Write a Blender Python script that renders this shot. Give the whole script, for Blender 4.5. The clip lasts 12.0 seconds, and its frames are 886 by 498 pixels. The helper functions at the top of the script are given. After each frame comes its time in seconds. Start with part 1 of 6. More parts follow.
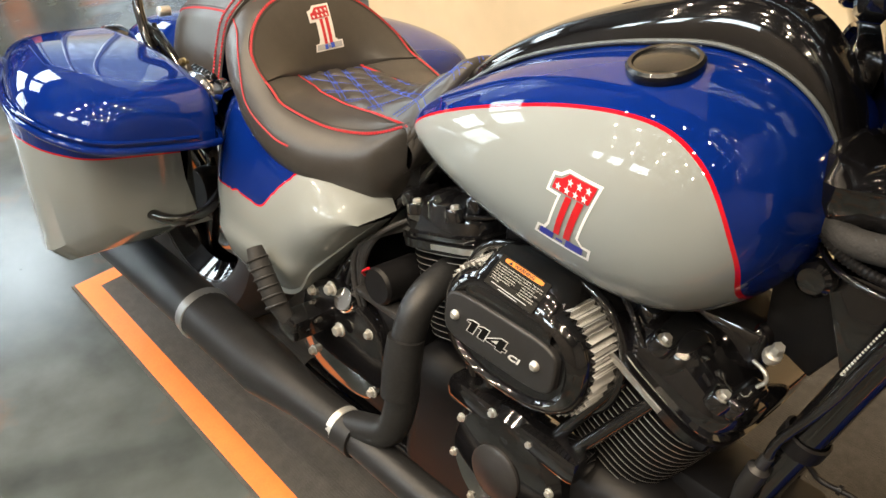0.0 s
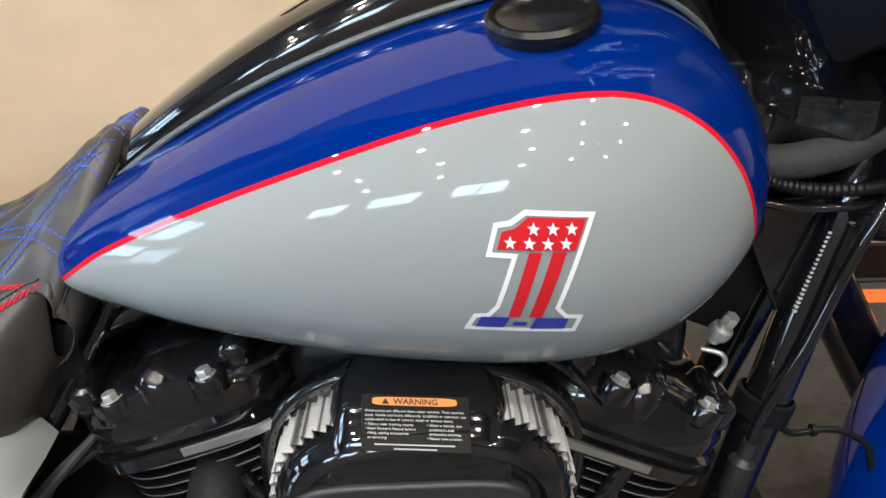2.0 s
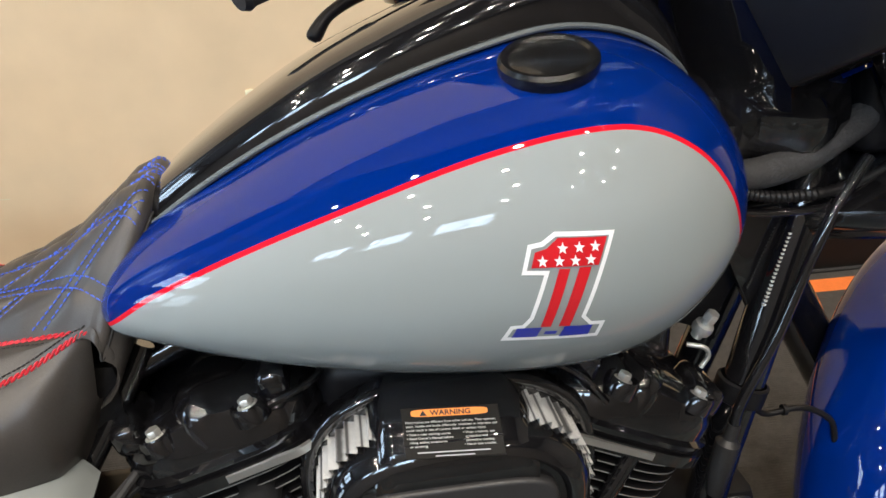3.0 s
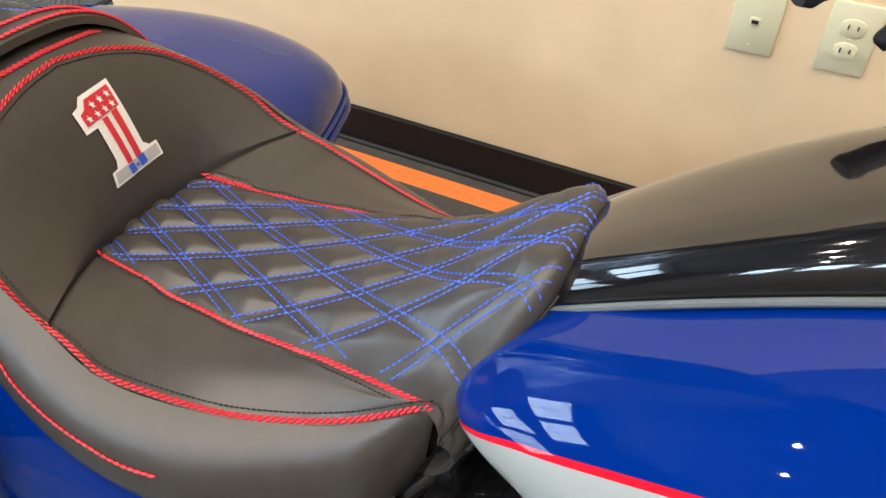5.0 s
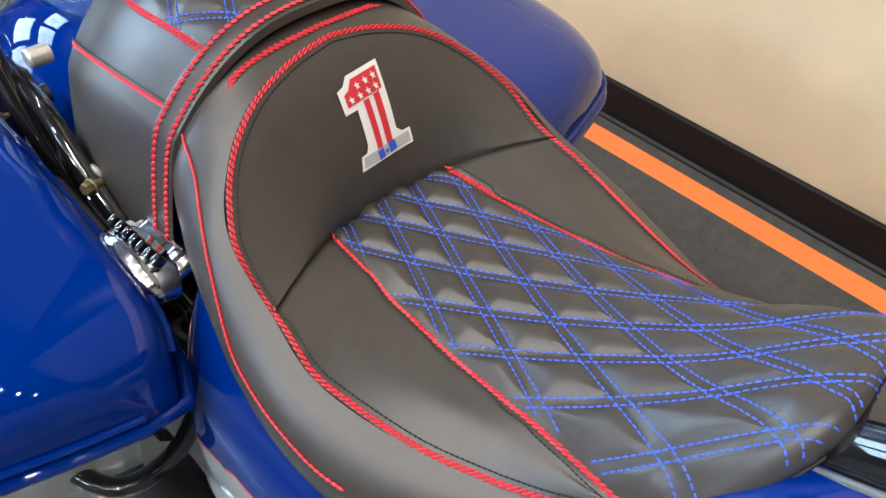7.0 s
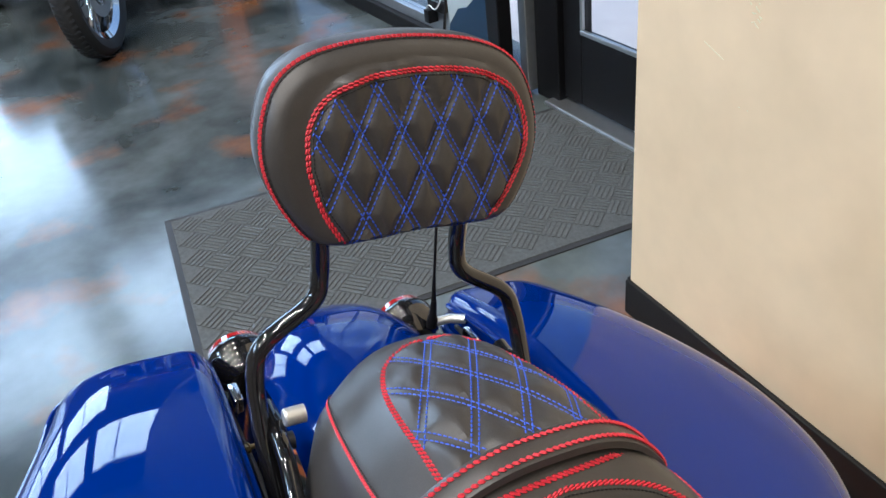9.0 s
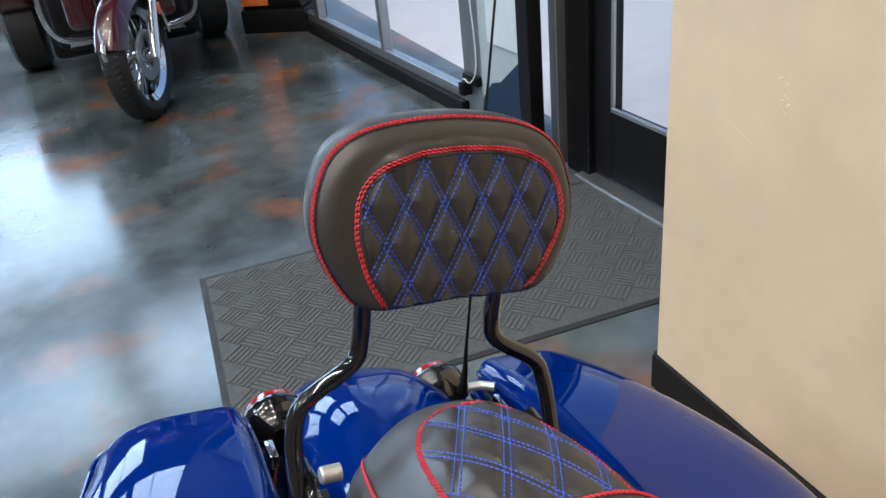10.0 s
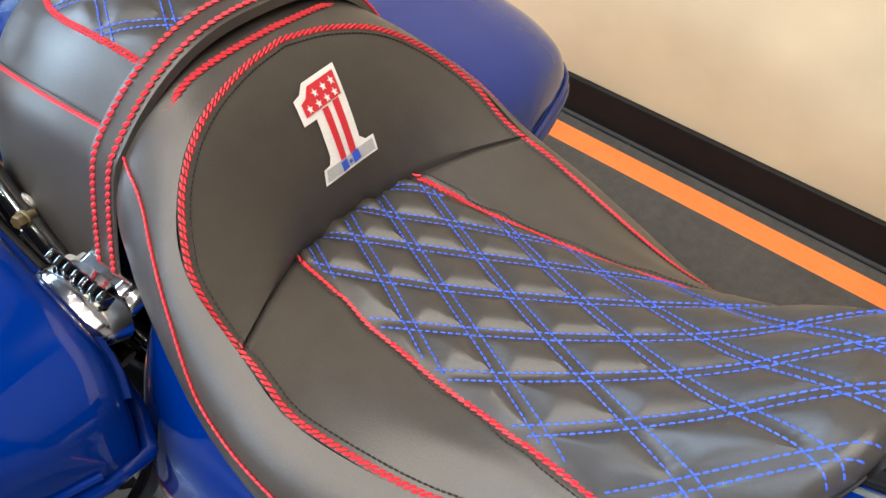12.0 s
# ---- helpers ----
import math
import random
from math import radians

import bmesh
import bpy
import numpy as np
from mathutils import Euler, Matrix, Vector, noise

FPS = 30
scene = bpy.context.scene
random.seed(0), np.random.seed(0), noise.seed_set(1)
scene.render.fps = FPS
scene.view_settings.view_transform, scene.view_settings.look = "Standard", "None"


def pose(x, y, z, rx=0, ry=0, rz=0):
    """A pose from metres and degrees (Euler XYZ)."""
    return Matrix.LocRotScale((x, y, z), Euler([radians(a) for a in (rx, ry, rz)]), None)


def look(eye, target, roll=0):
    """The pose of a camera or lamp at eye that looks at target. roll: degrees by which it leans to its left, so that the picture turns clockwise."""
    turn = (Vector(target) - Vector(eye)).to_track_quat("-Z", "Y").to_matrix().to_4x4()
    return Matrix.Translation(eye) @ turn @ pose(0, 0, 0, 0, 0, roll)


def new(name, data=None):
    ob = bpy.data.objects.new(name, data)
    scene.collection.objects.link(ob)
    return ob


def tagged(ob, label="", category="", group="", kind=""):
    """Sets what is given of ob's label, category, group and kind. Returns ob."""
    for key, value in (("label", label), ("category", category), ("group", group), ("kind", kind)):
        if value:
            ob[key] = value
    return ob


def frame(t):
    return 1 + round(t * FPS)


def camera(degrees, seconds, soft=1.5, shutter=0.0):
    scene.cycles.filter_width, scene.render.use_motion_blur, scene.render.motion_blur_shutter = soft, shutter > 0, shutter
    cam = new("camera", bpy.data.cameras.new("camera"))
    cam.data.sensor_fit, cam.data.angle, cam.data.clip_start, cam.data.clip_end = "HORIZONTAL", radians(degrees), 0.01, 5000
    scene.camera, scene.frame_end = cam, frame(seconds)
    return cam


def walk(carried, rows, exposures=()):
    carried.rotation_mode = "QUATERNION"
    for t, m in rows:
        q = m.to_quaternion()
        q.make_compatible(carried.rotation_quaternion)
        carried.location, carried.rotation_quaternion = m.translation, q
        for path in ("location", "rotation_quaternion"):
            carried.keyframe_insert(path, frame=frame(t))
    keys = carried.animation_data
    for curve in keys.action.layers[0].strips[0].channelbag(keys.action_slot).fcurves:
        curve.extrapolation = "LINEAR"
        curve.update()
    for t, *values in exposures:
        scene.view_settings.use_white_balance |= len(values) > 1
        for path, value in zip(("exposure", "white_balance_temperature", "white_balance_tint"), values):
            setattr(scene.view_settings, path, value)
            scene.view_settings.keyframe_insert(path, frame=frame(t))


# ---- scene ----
cam = camera(58.1, 12.0)

PATH = [
    (0, (1.019, -0.702, 1.253), (-0.217, 0.317, 0.056), -4.5),
    (0.5, (0.807, -0.709, 1.176), (-0.069, 0.758, 0.137), -4.2),
    (1, (0.657, -0.725, 1.146), (0.238, 0.929, 0.102), -2.7),
    (1.5, (0.582, -0.621, 1.109), (0.41, 1.029, -0.008), -1.6),
    (2, (0.533, -0.578, 1.1), (0.54, 1.045, -0.069), -1.1),
    (2.5, (0.488, -0.608, 1.121), (0.652, 1.022, -0.026), -0.9),
    (2.7, (0.471, -0.621, 1.127), (0.677, 1.016, -0.003), -1.0),
    (4.3, (0.39, -0.554, 1.207), (0.33, 1.006, -0.043), -0.1),
    (4.5, (0.376, -0.504, 1.209), (0.14, 0.987, -0.103), -0.3),
    (5, (0.365, -0.317, 1.181), (-0.272, 0.833, -0.326), -3.6),
    (5.5, (0.363, -0.295, 1.205), (-0.332, 0.662, -0.408), -4.6),
    (6, (0.33, -0.301, 1.205), (-0.421, 0.592, -0.42), -6.1),
    (6.5, (0.299, -0.299, 1.208), (-0.515, 0.534, -0.417), -7.4),
    (6.7, (0.292, -0.286, 1.202), (-0.576, 0.52, -0.41), -7.7),
    (8.3, (0.209, -0.179, 1.211), (-1.008, 0.385, -0.272), -8.4),
    (8.5, (0.199, -0.182, 1.22), (-1.095, 0.395, -0.191), -8.5),
    (9, (0.172, -0.195, 1.325), (-1.355, 0.427, 0.193), -7.8),
    (9.5, (0.184, -0.216, 1.347), (-1.435, 0.403, 0.349), -6.3),
    (10, (0.195, -0.22, 1.351), (-1.431, 0.399, 0.364), -6.4),
    (10.5, (0.198, -0.215, 1.34), (-1.391, 0.413, 0.301), -7.3),
    (11, (0.21, -0.212, 1.284), (-1.241, 0.416, 0.059), -8.4),
    (11.5, (0.233, -0.219, 1.217), (-0.946, 0.442, -0.257), -9.7),
    (12, (0.234, -0.244, 1.175), (-0.606, 0.594, -0.435), -6.3),
]
walk(cam, [(t, look(eye, target, roll)) for t, eye, target, roll in PATH], exposures=[(0, 0.75, 7500, 10), (0.5, 0.55, 7200, 10), (1, 0.42, 6600, 10), (1.5, 0.38, 6100, 10), (2, 0.36, 6000, 10), (2.7, 0.33, 6100, 10), (4.4, 0.22, 6500, 10), (5, 0.53, 6200, 9), (6, 0.58, 5800, 9), (6.7, 0.58, 5700, 9), (8.4, 0.5, 5500, 9), (10, 0.1, 5700, 9), (11, 0.28, 5800, 9), (11.5, 0.6, 5900, 9), (12, 0.75, 5900, 9)])
LEAN = -12.0
BIKE = pose(0.001, -0.1443, 0, LEAN, 0, 1.1)


# ---- light ----
world = bpy.data.worlds.new("world")
scene.world = world
world.use_nodes = True
wn = world.node_tree.nodes
sky = wn.new("ShaderNodeTexSky")
sky.sky_type, sky.sun_disc = "NISHITA", False
sky.sun_elevation, sky.sun_rotation = radians(66), radians(278)
world.node_tree.links.new(sky.outputs[0], wn["Background"].inputs[0])
wn["Background"].inputs[1].default_value = 0.12


def lamp(name, kind, power, m, color=(1, 1, 1), size=0.2, size_y=None, angle=None):
    data = bpy.data.lights.new(name, kind)
    data.energy, data.color = power, color
    if kind == "AREA":
        data.shape = "RECTANGLE" if size_y else "DISK"
        data.size = size
        if size_y:
            data.size_y = size_y
    if angle:
        data.angle = angle
    ob = new(name, data)
    ob.matrix_world = m
    return ob


WARM = (1.0, 0.86, 0.70)
DAY = (0.68, 0.84, 1.0)
lamp("sun", "SUN", 3.0, look((0, 0, 8), (3.5, -0.5, 0)), (1.0, 0.95, 0.88), angle=radians(0.5))
# ceiling spots over the showroom
for i in range(5):
    for k in range(4):
        lx, ly = -3.4 + 1.75 * i + 0.2 * (k % 2), -5.3 + 1.62 * k
        lamp("ceiling_spot", "AREA", 38, look((lx, ly, 6.3), (lx, ly, 0)), WARM, 0.13)
# daylight in the window openings
lamp("window_light", "AREA", 70, look((-9.25, -4.5, 1.5), (0, -4.5, 1.2)), DAY, 2.1, 2.3)
lamp("window_light", "AREA", 80, look((-9.25, -1.91, 2.3), (0, -1.91, 2.0)), DAY, 2.3, 1.7)
for y in (-2.4, 0.02):
    lamp("window_light", "AREA", 82, look((-9.25, y, 4.9), (0, y, 4.6)), DAY, 2.0, 1.75)
for x in (-5.0, -2.9, -0.8):
    lamp("window_light", "AREA", 68, look((x, -7.25, 5.5), (x, 0, 2.2)), DAY, 1.3, 1.3)


# ---- materials ----
def mat(name, color, rough=0.5, metal=0.0, coat=0.0, spec=0.5, var=0.0, scale=20.0, bump=0.0, bscale=60.0, emit=None):
    """A procedural material: base colour varied by noise at two sizes, fine bump."""
    m = bpy.data.materials.new(name)
    m.use_nodes = True
    nt = m.node_tree
    b = nt.nodes["Principled BSDF"]
    b.inputs["Base Color"].default_value = (*color, 1)
    b.inputs["Roughness"].default_value = rough
    b.inputs["Metallic"].default_value = metal
    b.inputs["Coat Weight"].default_value = coat
    b.inputs["Coat Roughness"].default_value = 0.02
    b.inputs["Specular IOR Level"].default_value = spec
    if emit:
        b.inputs["Emission Color"].default_value = (*emit[:3], 1)
        b.inputs["Emission Strength"].default_value = emit[3]
    tc = nt.nodes.new("ShaderNodeTexCoord")
    if var:
        n1 = nt.nodes.new("ShaderNodeTexNoise")
        n1.inputs["Scale"].default_value, n1.inputs["Detail"].default_value = scale, 6
        n2 = nt.nodes.new("ShaderNodeTexNoise")
        n2.inputs["Scale"].default_value, n2.inputs["Detail"].default_value = scale * 9, 3
        add = nt.nodes.new("ShaderNodeMath")
        add.operation = "ADD"
        nt.links.new(tc.outputs["Object"], n1.inputs["Vector"])
        nt.links.new(tc.outputs["Object"], n2.inputs["Vector"])
        nt.links.new(n1.outputs["Fac"], add.inputs[0])
        nt.links.new(n2.outputs["Fac"], add.inputs[1])
        mr = nt.nodes.new("ShaderNodeMapRange")
        mr.inputs["From Min"].default_value, mr.inputs["From Max"].default_value = 0.6, 1.4
        mr.inputs["To Min"].default_value, mr.inputs["To Max"].default_value = 1 - var, 1 + var
        nt.links.new(add.outputs[0], mr.inputs["Value"])
        mx = nt.nodes.new("ShaderNodeVectorMath")
        mx.operation = "SCALE"
        mx.inputs[0].default_value = color
        nt.links.new(mr.outputs[0], mx.inputs["Scale"])
        nt.links.new(mx.outputs[0], b.inputs["Base Color"])
    if bump:
        nb = nt.nodes.new("ShaderNodeTexNoise")
        nb.inputs["Scale"].default_value, nb.inputs["Detail"].default_value = bscale, 4
        nt.links.new(tc.outputs["Object"], nb.inputs["Vector"])
        bp = nt.nodes.new("ShaderNodeBump")
        bp.inputs["Strength"].default_value = bump
        bp.inputs["Distance"].default_value = 0.002
        nt.links.new(nb.outputs["Fac"], bp.inputs["Height"])
        nt.links.new(bp.outputs[0], b.inputs["Normal"])
    return m


BLUE = (0.0005, 0.016, 0.155)
GREY = (0.265, 0.29, 0.288)
RED = (0.62, 0.008, 0.022)
M = {
    "blue": mat("blue_paint", BLUE, 0.4, 0.0, 1.0, 0.0),
    "red": mat("red_paint", RED, 0.3, 0.0, 0.6),
    "black": mat("gloss_black", (0.006, 0.006, 0.007), 0.08, 0.0, 1.0),
    "satin": mat("satin_black", (0.007, 0.007, 0.008), 0.42, 0.0, 0.0, spec=0.25, var=0.15, scale=30),
    "rubber": mat("black_rubber", (0.02, 0.02, 0.021), 0.7, var=0.25, scale=40, bump=0.2, bscale=200),
    "vinyl": mat("black_vinyl", (0.043, 0.0395, 0.0365), 0.36, spec=0.52, var=0.14, scale=60, bump=0.07, bscale=700),
    "chrome": mat("chrome", (0.75, 0.75, 0.76), 0.10, 1.0, var=0.05, scale=50),
    "zinc": mat("zinc_bolt", (0.78, 0.78, 0.74), 0.42, 0.85, var=0.1, scale=200),
    "redthread": mat("red_thread", (0.55, 0.02, 0.035), 0.6, var=0.25, scale=800),
    "bluethread": mat("blue_thread", (0.03, 0.09, 0.55), 0.6, var=0.25, scale=800),
    "blackthread": mat("black_thread", (0.008, 0.008, 0.008), 0.7, var=0.2, scale=800),
    "white": mat("white_vinyl", (0.80, 0.80, 0.80), 0.35, 0, 0.5, var=0.03),
    "orange": mat("orange_tape", (0.80, 0.20, 0.04), 0.55, var=0.10, scale=25, bump=0.1),
    "mat": mat("rubber_mat", (0.056, 0.052, 0.047), 0.70, var=0.40, scale=60, bump=0.5, bscale=350),
    "wall": mat("beige_paint", (0.72, 0.55, 0.345), 0.62, var=0.10, scale=0.9, bump=0.10, bscale=40),
    "base": mat("black_baseboard", (0.008, 0.008, 0.008), 0.6, spec=0.25, var=0.2, scale=30),
    "plate": mat("ivory_plastic", (0.66, 0.62, 0.42), 0.35, var=0.03),
    "dark": mat("dark_slot", (0.01, 0.01, 0.01), 0.6),
    "frameblack": mat("black_door_frame", (0.007, 0.007, 0.008), 0.35, spec=0.25, var=0.1),
    "alu": mat("aluminium", (0.50, 0.52, 0.53), 0.35, 0.9, var=0.08, scale=30),
    "ceil": mat("dark_ceiling", (0.055, 0.052, 0.05), 0.8, var=0.1, scale=3),
    # for walls out of view, dark to keep pale reflections off the blue paint
    "darkwall": mat("dark_unseen_wall", (0.16, 0.145, 0.13), 0.7, var=0.12, scale=2.0),
    "outside": mat("sunlit_concrete", (0.36, 0.35, 0.37), 0.8, var=0.08, scale=1.5),
    "tyre": mat("tyre_rubber", (0.016, 0.016, 0.016), 0.6, var=0.2, scale=50),
    "lens": mat("red_lens", (0.35, 0.01, 0.01), 0.08, 0, 1.0),
    "maroon": mat("maroon_paint", (0.045, 0.004, 0.007), 0.25, 0, 1.0),
    "darkgrey": mat("dark_grey_metal", (0.06, 0.06, 0.062), 0.38, 0.6, var=0.15, scale=40),
    "loom": mat("grey_loom", (0.035, 0.035, 0.036), 0.75, var=0.3, scale=80, bump=0.6, bscale=300),
    "text": mat("silver_print", (0.55, 0.55, 0.53), 0.5),
    "patchgrey": mat("grey_embroidery", (0.40, 0.41, 0.43), 0.7, var=0.2, scale=700),
    "patchwhite": mat("white_embroidery", (0.78, 0.77, 0.76), 0.7, var=0.12, scale=700, bump=0.5, bscale=900),
    "decalblue": mat("blue_vinyl", (0.01, 0.02, 0.30), 0.3, 0, 0.6),
    "decalred": mat("red_vinyl", (0.55, 0.008, 0.015), 0.3, 0, 0.6),
    "oxide": mat("heat_shield_black", (0.030, 0.031, 0.033), 0.40, 0.5, var=0.2, scale=25),
}


def glass(name):
    m = bpy.data.materials.new(name)
    m.use_nodes = True
    b = m.node_tree.nodes["Principled BSDF"]
    b.inputs["Base Color"].default_value = (0.95, 0.97, 0.97, 1)
    b.inputs["Roughness"].default_value = 0.0
    b.inputs["Transmission Weight"].default_value = 1.0
    b.inputs["IOR"].default_value = 1.1
    return m


M["glass"] = glass("window_glass")


# ---- building tools ----
def part(name, bm, material, parent=None, label="", smooth=True):
    me = bpy.data.meshes.new(name)
    bmesh.ops.recalc_face_normals(bm, faces=bm.faces)
    bm.to_mesh(me)
    bm.free()
    for mm in material if isinstance(material, (list, tuple)) else [material]:
        me.materials.append(mm)
    if smooth:
        me.polygons.foreach_set("use_smooth", [True] * len(me.polygons))
        me.set_sharp_from_angle(angle=radians(38))
    ob = new(name, me)
    ob.parent = parent
    if label:
        ob["label"] = label
    return ob


def grid(rows, close_u=False, close_v=False, cap=False):
    """A bmesh through a grid of points."""
    bm = bmesh.new()
    vs = [[bm.verts.new(p) for p in r] for r in rows]
    nu, nv = len(vs), len(vs[0])
    for i in range(nu if close_u else nu - 1):
        for j in range(nv if close_v else nv - 1):
            a, b = vs[i][j], vs[(i + 1) % nu][j]
            c, d = vs[(i + 1) % nu][(j + 1) % nv], vs[i][(j + 1) % nv]
            if len({a, b, c, d}) == 4:
                bm.faces.new((a, b, c, d))
    if cap and close_v:
        bm.faces.new(vs[0])
        bm.faces.new(list(reversed(vs[-1])))
    return bm


def lerp(x, table):
    """Smooth interpolation in a table of (x, value), Catmull-Rom."""
    if x <= table[0][0]:
        return table[0][1]
    if x >= table[-1][0]:
        return table[-1][1]
    for k in range(len(table) - 1):
        x0, v0 = table[k]
        x1, v1 = table[k + 1]
        if x0 <= x <= x1:
            t = (x - x0) / (x1 - x0)
            m0 = (v1 - table[k - 1][1]) / (x1 - table[k - 1][0]) if k else (v1 - v0) / (x1 - x0)
            m1 = (table[k + 2][1] - v0) / (table[k + 2][0] - x0) if k + 2 < len(table) else (v1 - v0) / (x1 - x0)
            h = x1 - x0
            return ((2 * t**3 - 3 * t**2 + 1) * v0 + (t**3 - 2 * t**2 + t) * h * m0
                    + (-2 * t**3 + 3 * t**2) * v1 + (t**3 - t**2) * h * m1)
    return table[-1][1]


def curve_points(pts, n=8, closed=False):
    """A smooth line of points through the given ones."""
    P = [Vector(p) for p in pts]
    out = []
    m = len(P)
    for i in range(m if closed else m - 1):
        p0 = P[(i - 1) % m] if closed or i else P[0] * 2 - P[1]
        p1, p2 = P[i], P[(i + 1) % m]
        p3 = P[(i + 2) % m] if closed or i + 2 < m else P[-1] * 2 - P[-2]
        for k in range(n):
            t = k / n
            out.append(0.5 * ((2 * p1) + (p2 - p0) * t + (2 * p0 - 5 * p1 + 4 * p2 - p3) * t * t + (3 * p1 - p0 - 3 * p2 + p3) * t**3))
    if not closed:
        out.append(P[-1])
    return out


def tube_into(bm, pts, radius, seg=10, closed=False, cap=True):
    """Adds a round tube along points; radius is a number or one per point."""
    n = len(pts)
    pts = [Vector(p) for p in pts]
    rings = []
    up = None
    for i in range(n):
        a = pts[i - 1] if i or closed else pts[i]
        b = pts[(i + 1) % n] if i < n - 1 or closed else pts[i]
        d = (b - a).normalized() if (b - a).length > 1e-9 else Vector((1, 0, 0))
        if up is None:
            up = d.orthogonal().normalized()
        up = (up - d * up.dot(d))
        up = up.normalized() if up.length > 1e-6 else d.orthogonal().normalized()
        side = d.cross(up)
        r = radius[i] if isinstance(radius, (list, tuple)) else radius
        rings.append([bm.verts.new(pts[i] + (up * math.cos(2 * math.pi * k / seg) + side * math.sin(2 * math.pi * k / seg)) * r)
                      for k in range(seg)])
    for i in range(n if closed else n - 1):
        A, B = rings[i], rings[(i + 1) % n]
        for k in range(seg):
            bm.faces.new((A[k], B[k], B[(k + 1) % seg], A[(k + 1) % seg]))
    if cap and not closed:
        bm.faces.new(rings[0])
        bm.faces.new(list(reversed(rings[-1])))


def tube(pts, radius, seg=10, closed=False, smooth_n=0):
    bm = bmesh.new()
    if smooth_n:
        if isinstance(radius, (list, tuple)):
            radius = [q.x for q in curve_points([(r, 0, 0) for r in radius], smooth_n, closed)]
        pts = curve_points(pts, smooth_n, closed)
    tube_into(bm, pts, radius, seg, closed)
    return bm


def lathe(profile, m=None, seg=28, bm=None):
    """A body of revolution round its local z; profile of (radius, z)."""
    own = bm is None
    bm = bm or bmesh.new()
    m = m or Matrix.Identity(4)
    rings = []
    for r, z in profile:
        if r < 1e-6:
            rings.append([bm.verts.new(m @ Vector((0, 0, z)))])
        else:
            rings.append([bm.verts.new(m @ Vector((r * math.cos(2 * math.pi * k / seg), r * math.sin(2 * math.pi * k / seg), z))) for k in range(seg)])
    for A, B in zip(rings, rings[1:]):
        for k in range(seg):
            if len(A) == 1 and len(B) == 1:
                break
            if len(A) == 1:
                bm.faces.new((A[0], B[k], B[(k + 1) % seg]))
            elif len(B) == 1:
                bm.faces.new((A[k], B[0], A[(k + 1) % seg]))
            else:
                bm.faces.new((A[k], B[k], B[(k + 1) % seg], A[(k + 1) % seg]))
    return bm


def box(lo, hi, bevel=0.0, m=None, bm=None, seg=2):
    tmp = bmesh.new()
    bmesh.ops.create_cube(tmp, size=1)
    for v in tmp.verts:
        v.co = Vector([lo[k] + (v.co[k] + 0.5) * (hi[k] - lo[k]) for k in range(3)])
    if bevel:
        bmesh.ops.bevel(tmp, geom=tmp.edges[:], offset=bevel, segments=seg, profile=0.5, affect="EDGES")
    if m:
        bmesh.ops.transform(tmp, matrix=m, verts=tmp.verts[:])
    if bm is None:
        return tmp
    merge(bm, tmp)
    return bm


def merge(bm, tmp):
    idx = {}
    for v in tmp.verts:
        idx[v] = bm.verts.new(v.co)
    for f in tmp.faces:
        bm.faces.new([idx[v] for v in f.verts])
    tmp.free()


def prism(outline, depth, m=None, bevel=0.0, seg=2):
    """An outline in local x, y raised by depth along z, with rounded upper edge."""
    bm = bmesh.new()
    f = bm.faces.new([bm.verts.new((x, y, 0)) for x, y in outline])
    r = bmesh.ops.extrude_face_region(bm, geom=[f])
    top = [v for v in r["geom"] if isinstance(v, bmesh.types.BMVert)]
    bmesh.ops.translate(bm, vec=(0, 0, depth), verts=top)
    if bevel:
        tops = set(top)
        es = [e for e in bm.edges if e.verts[0] in tops and e.verts[1] in tops]
        bmesh.ops.bevel(bm, geom=es, offset=bevel, segments=seg, profile=0.5, affect="EDGES")
    if m:
        bmesh.ops.transform(bm, matrix=m, verts=bm.verts[:])
    return bm


def thing(name, label, category, m=None, group="", kind=""):
    ob = new(name)
    if m is not None:
        ob.matrix_world = m
    return tagged(ob, label, category, group, kind)


def solo(ob, label, category="", kind="", group=""):
    return tagged(ob, label, category, group, kind)


def tank_paint():
    """Grey below, blue above a teardrop line, red pinstripe on the line; the line is kept as a distance on the mesh."""
    m = mat("tank_paint", BLUE, 0.4, 0, 1.0, 0.0)
    nt = m.node_tree
    at = nt.nodes.new("ShaderNodeAttribute")
    at.attribute_name = "line"
    ramp = nt.nodes.new("ShaderNodeValToRGB")
    ramp.color_ramp.interpolation = "CONSTANT"
    mr = nt.nodes.new("ShaderNodeMapRange")
    mr.inputs["From Min"].default_value, mr.inputs["From Max"].default_value = -0.02, 0.02
    e = ramp.color_ramp.elements
    e[0].position, e[0].color = 0.0, (*GREY, 1)
    e[1].position, e[1].color = 0.5 + 0.0016 / 0.04, (*BLUE, 1)
    x = e.new(0.5 - 0.0016 / 0.04)
    x.color = (*RED, 1)
    nt.links.new(at.outputs["Fac"], mr.inputs["Value"])
    nt.links.new(mr.outputs[0], ramp.inputs["Fac"])
    nt.links.new(ramp.outputs[0], nt.nodes["Principled BSDF"].inputs["Base Color"])
    return m


M["tank"] = tank_paint()


